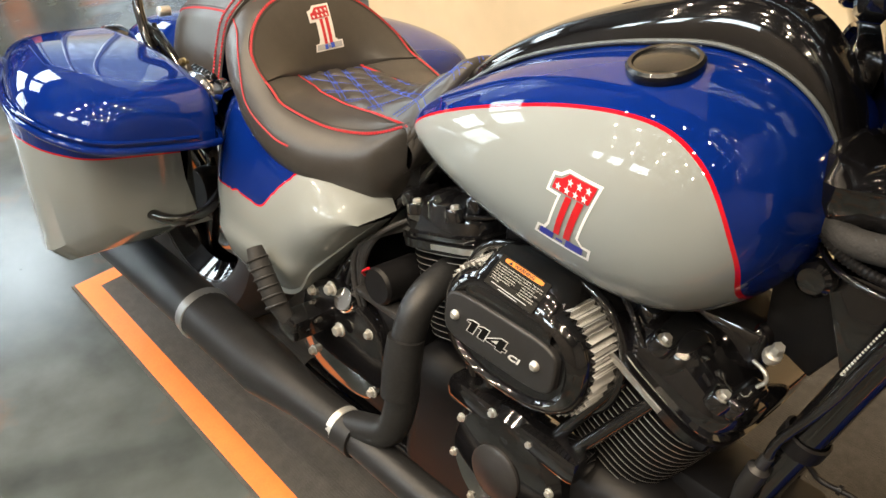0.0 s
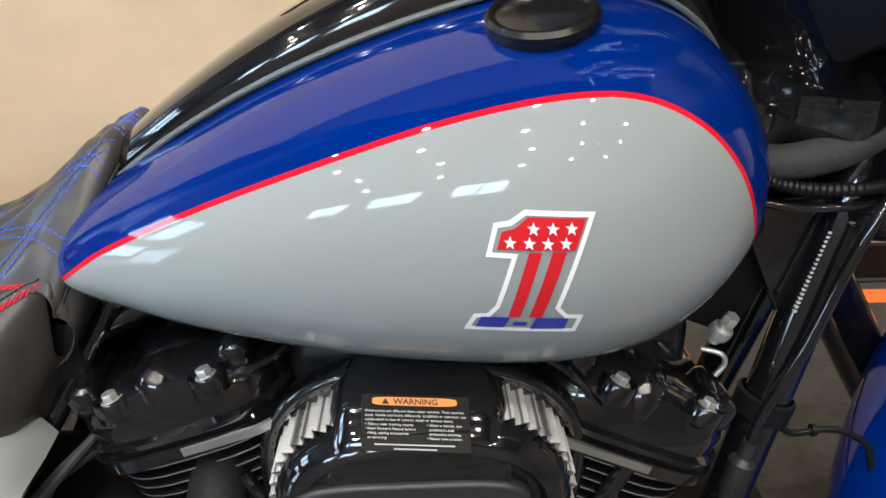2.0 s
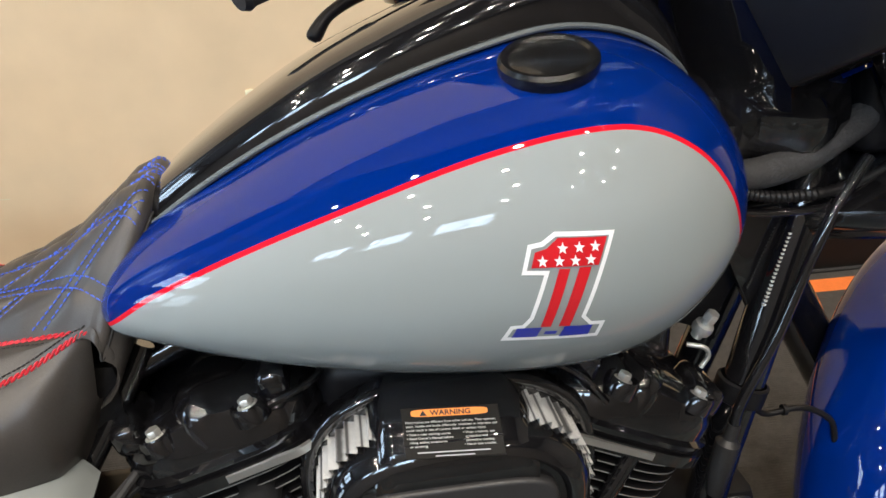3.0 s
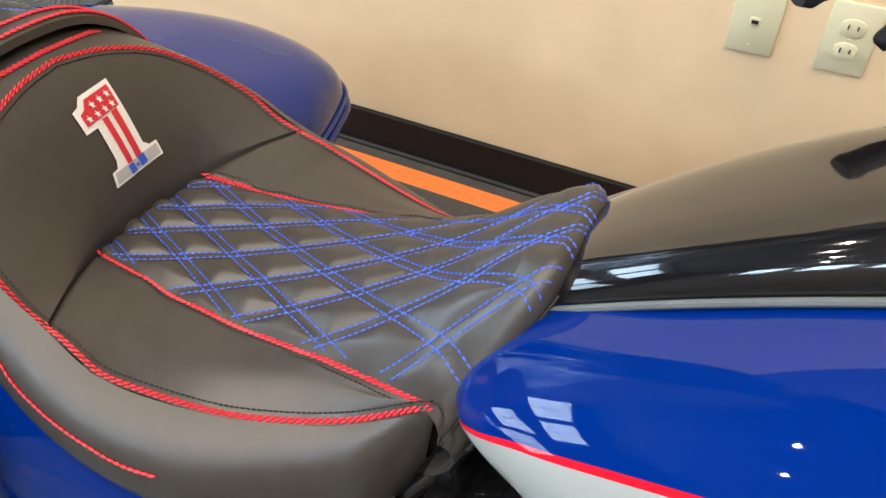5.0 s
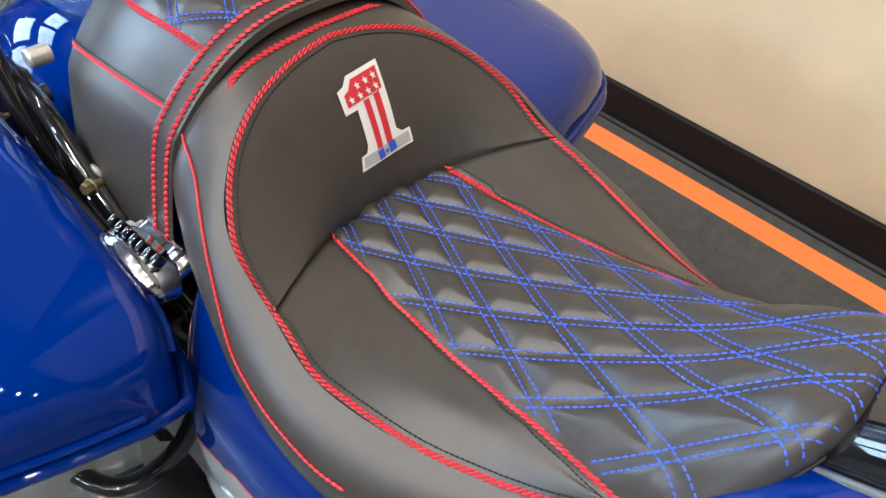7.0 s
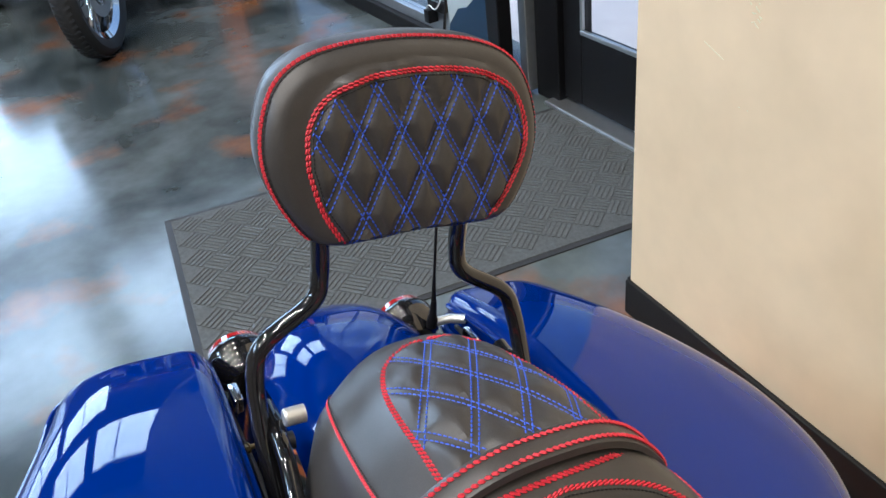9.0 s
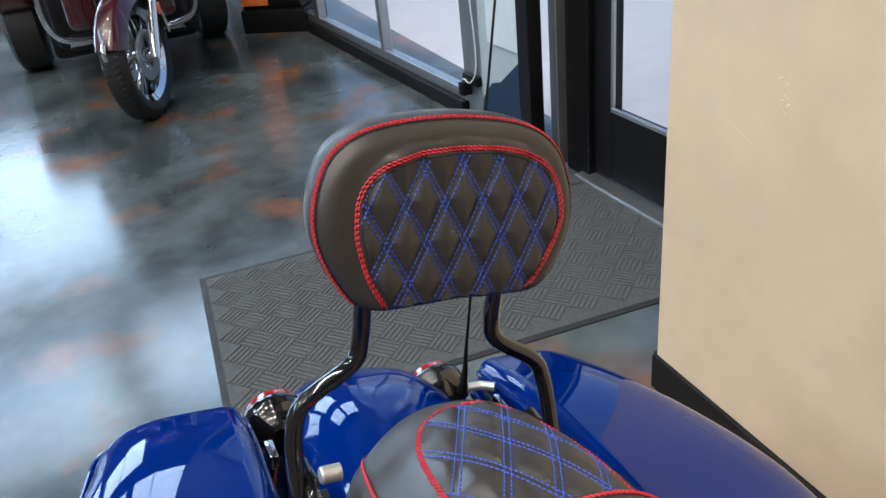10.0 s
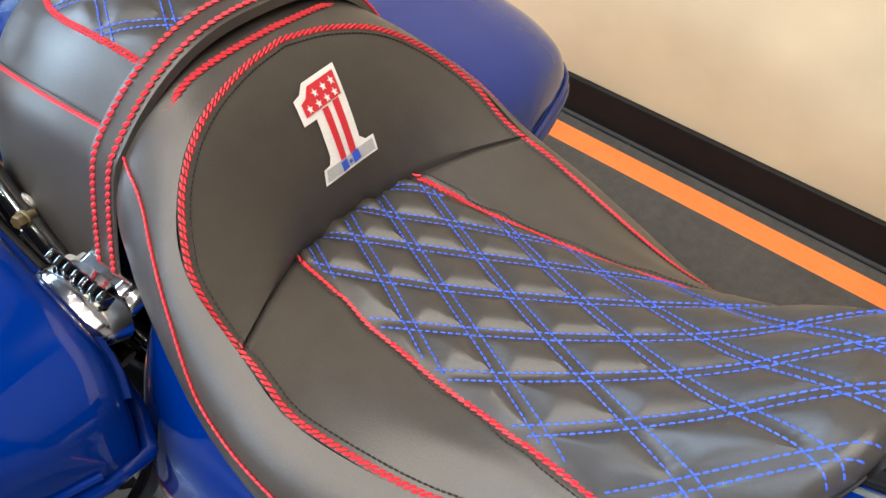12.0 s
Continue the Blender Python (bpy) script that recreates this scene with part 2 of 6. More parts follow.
def gauze():
    """Pleated cotton under a woven wire mesh of about a millimetre."""
    m = mat("filter_gauze", (0.6, 0.6, 0.58), 0.5, 0.2)
    nt = m.node_tree
    tc = nt.nodes.new("ShaderNodeTexCoord")
    both = nt.nodes.new("ShaderNodeMath")
    both.operation = "MULTIPLY"
    for k, axis in enumerate(("Y", "Z")):
        w = nt.nodes.new("ShaderNodeTexWave")
        w.bands_direction = axis
        w.inputs["Scale"].default_value, w.inputs["Distortion"].default_value = 190, 0.3
        nt.links.new(tc.outputs["Object"], w.inputs["Vector"])
        nt.links.new(w.outputs["Fac"], both.inputs[k])
    ramp = nt.nodes.new("ShaderNodeValToRGB")
    ramp.color_ramp.elements[0].position, ramp.color_ramp.elements[0].color = 0.02, (0.10, 0.10, 0.10, 1)
    ramp.color_ramp.elements[1].position, ramp.color_ramp.elements[1].color = 0.22, (0.86, 0.86, 0.84, 1)
    nt.links.new(both.outputs[0], ramp.inputs["Fac"])
    nt.links.new(ramp.outputs[0], nt.nodes["Principled BSDF"].inputs["Base Color"])
    return m


M["filter"] = gauze()


def stained_concrete():
    m = mat("stained_concrete", (0.2, 0.2, 0.2), 0.25, 0, 0.0, bump=0.008, bscale=3)
    nt = m.node_tree
    b = nt.nodes["Principled BSDF"]
    tc = nt.nodes.new("ShaderNodeTexCoord")
    n1 = nt.nodes.new("ShaderNodeTexNoise")
    n1.inputs["Scale"].default_value, n1.inputs["Detail"].default_value, n1.inputs["Distortion"].default_value = 1.3, 8, 0.6
    n2 = nt.nodes.new("ShaderNodeTexNoise")
    n2.inputs["Scale"].default_value, n2.inputs["Detail"].default_value = 2.3, 7
    n3 = nt.nodes.new("ShaderNodeTexNoise")
    n3.inputs["Scale"].default_value, n3.inputs["Detail"].default_value = 9, 5
    for n in (n1, n2, n3):
        nt.links.new(tc.outputs["Object"], n.inputs["Vector"])
    r1 = nt.nodes.new("ShaderNodeValToRGB")
    r1.color_ramp.elements[0].position, r1.color_ramp.elements[0].color = 0.36, (0.030, 0.038, 0.039, 1)
    r1.color_ramp.elements[1].position, r1.color_ramp.elements[1].color = 0.66, (0.118, 0.138, 0.136, 1)
    nt.links.new(n1.outputs["Fac"], r1.inputs["Fac"])
    r2 = nt.nodes.new("ShaderNodeValToRGB")
    r2.color_ramp.elements[0].position, r2.color_ramp.elements[0].color = 0.55, (0, 0, 0, 1)
    r2.color_ramp.elements[1].position, r2.color_ramp.elements[1].color = 0.70, (1, 1, 1, 1)
    nt.links.new(n2.outputs["Fac"], r2.inputs["Fac"])
    mx = nt.nodes.new("ShaderNodeMix")
    mx.data_type = "RGBA"
    nt.links.new(r2.outputs[0], mx.inputs[0])
    nt.links.new(r1.outputs[0], mx.inputs[6])
    mx.inputs[7].default_value = (0.18, 0.080, 0.036, 1)
    m2 = nt.nodes.new("ShaderNodeMix")
    m2.data_type, m2.blend_type = "RGBA", "OVERLAY"
    m2.inputs[0].default_value = 0.45
    nt.links.new(mx.outputs[2], m2.inputs[6])
    nt.links.new(n3.outputs["Fac"], m2.inputs[7])
    nt.links.new(m2.outputs[2], b.inputs["Base Color"])
    rr = nt.nodes.new("ShaderNodeMapRange")
    rr.inputs["To Min"].default_value, rr.inputs["To Max"].default_value = 0.12, 0.22
    nt.links.new(n3.outputs["Fac"], rr.inputs["Value"])
    nt.links.new(rr.outputs[0], b.inputs["Roughness"])
    return m


M["floor"] = stained_concrete()
M["panelgrey"] = mat("pale_grey_panel", (0.42, 0.47, 0.47), 0.4, var=0.05, scale=4)
M["panelpale"] = mat("pale_panel", (0.62, 0.68, 0.68), 0.35, var=0.04, scale=4)
M["navy"] = mat("navy_laminate", (0.012, 0.035, 0.07), 0.35, var=0.08, scale=8)
M["entry"] = mat("entrance_carpet", (0.078, 0.084, 0.084), 0.95, var=0.4, scale=90, bump=0.8, bscale=500)
M["entryrib"] = mat("entrance_carpet_rib", (0.090, 0.096, 0.095), 0.95, var=0.4, scale=150, bump=0.8, bscale=700)
M["gasket"] = mat("grey_gasket", (0.10, 0.115, 0.12), 0.45, var=0.1, scale=60)
M["bagpaint"] = tank_paint()
M["plategrey"] = mat("satin_dark_plate", (0.030, 0.030, 0.031), 0.38, 0.3, var=0.1, scale=60)
M["orangelabel"] = mat("orange_label", (0.85, 0.25, 0.02), 0.4)
M["brass"] = mat("olive_zinc", (0.24, 0.19, 0.10), 0.4, 0.8, var=0.15, scale=60)
M["forkgrey"] = mat("dark_grey_shroud", (0.007, 0.007, 0.008), 0.30, 0.0, var=0.1, scale=20)
M["capblack"] = mat("cap_black", (0.006, 0.006, 0.006), 0.26, 0.0, 0.25, spec=0.4)
M["labelblack"] = mat("label_film", (0.004, 0.004, 0.004), 0.38, spec=0.12)
M["polished"] = mat("polished_edge", (0.72, 0.72, 0.70), 0.36, 1.0, var=0.08, scale=60)
M["finedge"] = mat("machined_fin_edge", (0.48, 0.48, 0.47), 0.40, 0.8, var=0.2, scale=60)
from mathutils.bvhtree import BVHTree


def tree_of(bm):
    bm.normal_update()
    return BVHTree.FromBMesh(bm)


def snap(tree, p, lift=0.0):
    q, n, _, _ = tree.find_nearest(Vector(p))
    if n.dot(Vector(p) - q) < 0 and lift and (Vector(p) - q).length > 0.0005:
        n = -n
    return q + n * lift, n


def resample(pts, step):
    out, rest = [], 0.0
    pts = [Vector(p) for p in pts]
    for a, b in zip(pts, pts[1:]):
        d = (b - a).length
        s = rest
        while s < d:
            out.append(a + (b - a) * (s / d))
            s += step
        rest = s - d
    return out


def stitch_into(bm, pts, up=None, pitch=0.0052, length=0.0044, r=0.0009, slant=0.0, phase=0.0, on=None):
    """Thread along a line: a row of small pointed stitches."""
    P = resample(pts, pitch)
    if phase:
        P = [a.lerp(b, phase) for a, b in zip(P, P[1:])]
    for i in range(len(P) - 1):
        d = (P[i + 1] - P[i]).normalized()
        n = Vector(up[i]) if up else Vector((0, 0, 1))
        if on:
            n = on.find_nearest(P[i])[1]
            n = -n if n.z < -0.2 or (abs(n.z) <= 0.2 and n.y * P[i].y < 0) else n
        side = d.cross(n).normalized()
        d = (d + side * slant).normalized()
        side = d.cross(n).normalized()
        n = side.cross(d)
        a, b = P[i], P[i] + d * length
        m1, m2 = a + d * length * 0.25, a + d * length * 0.75
        v = [bm.verts.new(a - n * r * 0.4)]
        rings = []
        for m in (m1, m2):
            rings.append([bm.verts.new(m + side * r), bm.verts.new(m + n * r * 0.9), bm.verts.new(m - side * r), bm.verts.new(m - n * r)])
        w = bm.verts.new(b - n * r * 0.4)
        for k in range(4):
            bm.faces.new((v[0], rings[0][(k + 1) % 4], rings[0][k]))
            bm.faces.new((rings[0][k], rings[0][(k + 1) % 4], rings[1][(k + 1) % 4], rings[1][k]))
            bm.faces.new((w, rings[1][k], rings[1][(k + 1) % 4]))


def draped(outline, place, cuts=3):
    """A flat outline, cut finely and laid on a surface by place(u, v)."""
    bm = bmesh.new()
    f = bm.faces.new([bm.verts.new((u, v, 0)) for u, v in outline])
    f.normal_update()
    bmesh.ops.triangulate(bm, faces=[f], ngon_method="EAR_CLIP")
    for _ in range(cuts):
        bmesh.ops.subdivide_edges(bm, edges=[e for e in bm.edges if e.calc_length() > 8], cuts=1, use_grid_fill=True)
        bmesh.ops.triangulate(bm, faces=bm.faces[:])
    for v in bm.verts:
        v.co = place(v.co.x, v.co.y)
    return bm


# ---- the showroom ----
WALL_Y, WALL_END = 0.802, -1.09
solo(part("floor", box((-9, -7, -0.2), (7, 1.56, 0)), M["floor"], smooth=False), "polished stained concrete floor in grey and rust", "floor", "structure")
solo(part("ground", box((-70, 1.56, -0.3), (70, 90, -0.03)), M["outside"], smooth=False), "sunlit pale concrete pavement outside the glass", "ground", "structure")
partition = solo(part("wall_partition", box((WALL_END, WALL_Y, 0), (7, 1.9, 2.4), 0.004), M["wall"], smooth=False), "beige mottled painted plaster wall", "wall", "structure")
# unseen upper wall, added dark so the blue lids don't mirror a lit wall
solo(part("wall_upper_dark", box((WALL_END, WALL_Y - 0.01, 2.4), (7, 1.9, 6.4)), M["ceil"], smooth=False), "unseen upper part of the beige wall, darkened to dim its reflection", "wall", "structure")
solo(part("ceiling", box((-9, -7, 6.4), (7, 1.9, 6.55)), M["ceil"], smooth=False), "dark painted showroom ceiling", "ceiling", "structure")
# unseen wall, its dark colour chosen for what the paint mirrors
solo(part("wall_east", box((7, -7, 0), (7.2, 1.9, 6.4)), M["darkwall"], smooth=False), "unseen showroom wall, darkened to dim its reflection in the paint", "wall", "structure")


def wall_with_openings(name, label, horizontal, at, lo, hi, openings, thick=0.2, top=6.4, material=None):
    """A wall along x (horizontal) or y with openings (a, b, z0, z1) cut through it."""
    bm = bmesh.new()
    cuts = sorted({lo, hi, *[o[0] for o in openings], *[o[1] for o in openings]})
    for a, b in zip(cuts, cuts[1:]):
        holes = [(o[2], o[3]) for o in openings if o[0] <= a and b <= o[1]]
        spans, z = [], 0.0
        for z0, z1 in sorted(holes):
            if z0 > z:
                spans.append((z, z0))
            z = z1
        if z < top:
            spans.append((z, top))
        for z0, z1 in spans:
            if horizontal:
                box((a, at, z0), (b, at + thick, z1), bm=bm)
            else:
                box((at, a, z0), (at + thick, b, z1), bm=bm)
    return solo(part(name, bm, material or M["wall"], smooth=False), label, "wall", "structure")


# south wall with a row of high windows, west wall with shop windows
SOUTH = [(-5.7, -4.3, 4.8, 6.2), (-3.6, -2.2, 4.8, 6.2), (-1.5, -0.1, 4.8, 6.2)]
WEST = [(-5.6, -3.4, 0.3, 2.7), (-3.1, -0.72, 1.45, 3.2), (-3.5, -1.3, 4.0, 5.8), (-0.95, 1.0, 4.0, 5.8)]
# the unseen south wall is dark to hold its reflection down
wall_with_openings("wall_south", "unseen showroom wall with high windows, darkened to dim its reflection", True, -7.2, -9.2, 7.2, SOUTH, material=M["darkwall"])
wall_with_openings("wall_west", "dark painted showroom wall with shop windows", False, -9.2, -7.0, 1.4, WEST, material=M["ceil"])


def window(name, m, w, h, bars, label, material):
    """A glazed frame in its own x (width), z (height) plane."""
    win = tagged(new(name), label, "window", "", "structure")
    win.matrix_world = m
    f = 0.05
    bm = bmesh.new()
    for lo, hi in (((0, -0.03, 0), (f, 0.03, h)), ((w - f, -0.03, 0), (w, 0.03, h)), ((f, -0.03, 0), (w - f, 0.03, f)), ((f, -0.03, h - f), (w - f, 0.03, h))):
        box(lo, hi, 0.004, bm=bm)
    part("window_frame", bm, material, win, smooth=False)
    xs = [f] + [w * b for b in bars] + [w - f]
    for i, b in enumerate(bars):
        part("mullion", box((w * b - 0.025, -0.03, f), (w * b + 0.025, 0.03, h - f), 0.004), material, win, smooth=False)
    for a, b in zip(xs, xs[1:]):
        p = part("pane", box((a + 0.002, -0.004, f + 0.002), (b - 0.002, 0.004, h - f - 0.002)), M["glass"], win, smooth=False)
        p.visible_shadow = False
    return win


for i, o in enumerate(SOUTH):
    window(f"window_{i + 1}", Matrix.Translation((o[0], -7.1, o[2])), o[1] - o[0], o[3] - o[2], [0.5], "aluminium framed high window", M["alu"])
for i, o in enumerate(WEST):
    window(f"window_{i + 4}", pose(-9.1, o[0], o[2], 0, 0, 90), o[1] - o[0], o[3] - o[2], [0.5], "aluminium framed shop window", M["alu"])

# shop front beside the entrance, standing slightly askew to the beige wall
FRONT = pose(-3.212, 1.244, 0, 0, 0, 4) @ Matrix.Diagonal((0.892, 1, 1, 1)) @ Matrix.Translation((3.377, -1.36, 0))
ENTRY = pose(-2.272, 1.40, 0, 0, 0, 2.5) @ Matrix.Translation((2.381, -1.55, 0))
solo(part("baseboard", box((WALL_END - 0.004, WALL_Y - 0.012, 0), (7, WALL_Y, 0.100), 0.003), M["base"], smooth=False), "black vinyl baseboard along the beige wall", "baseboard", "structure")
solo(part("baseboard", box((WALL_END - 0.012, WALL_Y, 0), (WALL_END, 1.48, 0.100), 0.003), M["base"], smooth=False), "black vinyl baseboard along the beige wall", "baseboard", "structure")
solo(part("trim", box((-9, 1.34, 0), (-3.30, 1.44, 0.075), 0.004), M["base"], smooth=False), "black curb under the shop windows", "trim", "structure").matrix_world = FRONT
window("window_8", FRONT @ Matrix.Translation((-5.62, 1.40, 0.075)), 2.36, 2.9, [0.52], "tall aluminium framed shop window", M["alu"])
window("window_9", FRONT @ Matrix.Translation((-9.0, 1.40, 0.075)), 3.38, 2.9, [0.5], "tall aluminium framed shop window", M["alu"])
# header out of view, dark so that it doesn't show in the right lid
solo(part("trim", box((-9.0, 1.34, 2.975), (-3.04, 1.46, 6.4)), M["ceil"], smooth=False), "unseen header over the shop windows, darkened to dim its reflection", "trim", "structure").matrix_world = FRONT
solo(part("trim", box((-3.26, 1.36, 0), (-3.04, 1.50, 6.4), 0.004), M["alu"], smooth=False), "grey aluminium post of the shop front", "trim", "structure").matrix_world = FRONT
solo(part("trim", box((-3.04, 1.46, 2.2), (WALL_END, 1.60, 6.4)), M["frameblack"], smooth=False), "black header over the entrance doors", "trim", "structure").matrix_world = ENTRY
win = window("window_10", ENTRY @ Matrix.Translation((-3.04, 1.47, 0.02)), 0.57, 2.18, [], "narrow glazed side light beside the entrance", M["alu"])
door = thing("door_1", "black framed glass entrance door with a wide bottom rail", "door", ENTRY @ Matrix.Translation((-2.47, 1.53, 0)), kind="structure")
part("door_frame", box((0, -0.05, 0), (0.145, 0.05, 2.2), 0.005), M["frameblack"], door, smooth=False)
bm = bmesh.new()
for lo, hi in (((0.15, -0.025, 0.03), (0.255, 0.025, 2.15)), ((0.255, -0.025, 0.03), (1.25, 0.025, 0.30)), ((0.255, -0.025, 2.05), (1.25, 0.025, 2.15)), ((1.25, -0.025, 0.03), (1.36, 0.025, 2.15))):
    box(lo, hi, 0.004, bm=bm)
part("door_leaf", bm, M["frameblack"], door, smooth=False)
part("glazing_bead", box((0.255, -0.032, 0.30), (1.25, -0.018, 0.318), 0.003), M["alu"], door, smooth=False)
part("glazing_bead", box((0.255, -0.032, 0.318), (0.268, -0.018, 2.05), 0.003), M["alu"], door, smooth=False)
p = part("pane", box((0.257, -0.004, 0.302), (1.248, 0.004, 2.048)), M["glass"], door, smooth=False)
p.visible_shadow = False
part("threshold", box((0.10, -0.09, 0), (1.44, 0.03, 0.018), 0.006), M["alu"], door, smooth=False)

# display panel with a navy foot standing inside the side light
stand = thing("display_stand", "pale grey display stand with a navy lower part and black edge", "display", ENTRY @ Matrix.Translation((-2.93, 1.36, 0)))
part("panel", box((0, 0, 0.06), (0.36, 0.03, 1.7), 0.008), M["panelgrey"], stand, smooth=False)
part("inset", box((0.09, -0.010, 0.46), (0.33, -0.0005, 1.6), 0.004), M["panelpale"], stand, smooth=False)
part("lower_panel", prism([(0.01, 0.08), (0.36, 0.08), (0.36, 0.44), (0.20, 0.32), (0.13, 0.30), (0.05, 0.22)], 0.02, Matrix.Translation((0, -0.0005, 0)) @ pose(0, 0, 0, 90)), M["navy"], stand, smooth=False)
part("edge_strip", box((0.362, -0.03, 0.0), (0.445, 0.03, 1.75), 0.004), M["frameblack"], stand, smooth=False)
part("foot", box((-0.02, -0.08, 0.0), (0.46, 0.05, 0.06), 0.006), M["frameblack"], stand, smooth=False)
closer = thing("door_sensor", "small black bracket with a thin white cable on the post", "bracket", FRONT @ Matrix.Translation((-3.25, 1.33, 0.19)))
part("bracket", box((0, 0.0, 0.0), (0.15, 0.03, 0.045), 0.006), M["satin"], closer)
part("box", box((-0.01, -0.02, -0.06), (0.04, 0.03, 0.0), 0.005), M["satin"], closer)
part("cable", tube([(0.0, -0.01, 0.0), (0.06, -0.02, 0.03), (0.11, -0.015, 0.02), (0.15, 0.0, 0.08), (0.14, 0.01, 0.2), (0.12, 0.01, 0.4)], 0.003, 8, smooth_n=6), M["white"], closer)


def outlet(name, x0, label, duplex):
    o = thing(name, label, "wall plate", Matrix.Translation((x0, WALL_Y, 0.4395)))
    part("cover_plate", box((0, -0.006, 0), (0.070, 0, 0.114), 0.0028), M["plate"], o)
    if duplex:
        for zc in (0.038, 0.076):
            s = part("socket", prism([(0.035 + 0.017 * math.copysign(min(1, abs(math.cos(a)) * 1.15), math.cos(a)), zc + 0.0145 * math.sin(a)) for a in [2 * math.pi * k / 20 for k in range(20)]], 0.0018, pose(0, -0.006, 0, 90), 0.0005), M["plate"], o)
            for dx, h in ((-0.0065, 0.008), (0.0065, 0.007)):
                part("slot", box((0.035 + dx - 0.001, -0.0085, zc - h / 2 + 0.002), (0.035 + dx + 0.001, -0.0075, zc + h / 2 + 0.002)), M["dark"], s, smooth=False)
        part("screw", lathe([(0, 0), (0.003, 0), (0.0025, 0.001), (0, 0.0012)], pose(0.035, -0.006, 0.057, 90), 12), M["plate"], o)
    else:
        part("jack", box((0.028, -0.0075, 0.048), (0.042, -0.005, 0.062), 0.001), M["plate"], o)
        part("slot", box((0.030, -0.0085, 0.052), (0.040, -0.0070, 0.058)), M["dark"], o, smooth=False)
        for z in (0.014, 0.10):
            part("screw", lathe([(0, 0), (0.003, 0), (0.0025, 0.001), (0, 0.0012)], pose(0.035, -0.006, z, 90), 12), M["plate"], o)
    return o


outlet("phone_jack", 0.264, "ivory plastic phone jack plate on the beige wall", False)
outlet("power_outlet", 0.394, "ivory plastic duplex power outlet on the beige wall", True)

# display mat under the motorcycle
dm = thing("display_mat", "black ribbed rubber display mat with an orange border stripe", "floor mat", Matrix.Translation((0, 0, 0)))
MX0, MX1, MY0, MY1 = -0.855, 2.3, -0.406, 0.782
FAR0, FAR1 = 0.712, 0.757
part("mat_sheet", box((MX0, MY0, 0.0), (MX1, MY1, 0.006), 0.002), M["mat"], dm, smooth=False)
for nm, lo, hi in (("border_stripe", (MX0 + 0.006, MY0 + 0.008, 0.006), (MX1, MY0 + 0.058, 0.0068)), ("border_stripe", (MX0 + 0.006, MY0 + 0.058, 0.006), (MX0 + 0.056, FAR0, 0.0068)),
                   ("border_stripe", (MX0 + 0.006, FAR0, 0.006), (MX1, FAR1, 0.0068))):
    part(nm, box(lo, hi, 0.0003), M["orange"], dm, "orange border stripe", smooth=False)
bm = bmesh.new()
for k in range(190):
    y = MY0 + 0.07 + k * 0.0058
    if y < FAR0 - 0.006:
        box((MX0 + 0.06, y, 0.006), (MX1, y + 0.0034, 0.0065), bm=bm)
tagged(part("ribs", bm, M["mat"], dm, smooth=False), kind="stuff")
part("edge_ramp", tube([(MX0, 0.789, 0.006), (MX1, 0.789, 0.006)], 0.006, 10), M["rubber"], dm)

# entrance mat with its chevron ribs
em = thing("entrance_mat", "charcoal entrance mat with a herringbone rib pattern", "floor mat", pose(-2.285, -0.144, 0, 0, 0, -4))
EX0, EX1, EY0, EY1 = 0.0, 0.80, 0.0, 1.50
part("mat_sheet", box((EX0, EY0, 0), (EX1, EY1, 0.006), 0.002), M["entry"], em, smooth=False)
bm = bmesh.new()
cell, per = 0.078, 5
for i in range(-16, 40):
    for j in range(-28, 28):
        cx, cy = (i - j) * cell * 0.7071, (i + j) * cell * 0.7071
        if 0.05 < cx < EX1 - 0.05 and 0.05 < cy < EY1 - 0.05:
            m = Matrix.Translation((EX0 + cx, EY0 + cy, 0)) @ Matrix.Rotation(radians(45 + 90 * ((i + j) % 2)), 4, "Z")
            for k in range(per):
                c = ((k + 0.5) / per - 0.5) * cell
                box((-cell * 0.49, c - 0.0050, 0.005), (cell * 0.49, c + 0.0050, 0.0085), m=m, bm=bm)
tagged(part("ribs", bm, M["entryrib"], em, smooth=False), kind="stuff")
part("border", box((EX0 - 0.02, EY0 - 0.02, 0), (EX1 + 0.02, EY0, 0.004), 0.001), M["rubber"], em, smooth=False)
part("border", box((EX0 - 0.02, EY0, 0), (EX0, EY1, 0.004), 0.001), M["rubber"], em, smooth=False)
part("border", box((EX1, EY0, 0), (EX1 + 0.02, EY1, 0.004), 0.001), M["rubber"], em, smooth=False)

# flaked paint and a long scratch on the beige wall
wear = random.Random(5)
for k in range(13):
    x, z = -0.783 + wear.uniform(-0.012, 0.012), 0.888 - 0.0056 * k
    q = [(x + wear.uniform(-0.005, 0.005), WALL_Y - 0.0004, z + wear.uniform(-0.004, 0.004)) for _ in range(3)]
    part("paint_flake", tube(q, wear.uniform(0.0006, 0.0011), 6), M["plate"], partition)
for q in ([(-0.897, 0.762), (-0.872, 0.752), (-0.846, 0.742)], [(-0.80, 0.667), (-0.796, 0.667)], [(-0.778, 0.669), (-0.776, 0.666)], [(-0.21, 0.361), (-0.235, 0.3615)]):
    part("scratch", tube([(x, WALL_Y - 0.0002, z) for x, z in q], 0.0006, 6), M["plate"], partition)

# ---- the motorcycle ----
bike = thing("motorcycle", "blue and grey touring motorcycle with red pinstripes leaning on its stand", "motorcycle", BIKE)

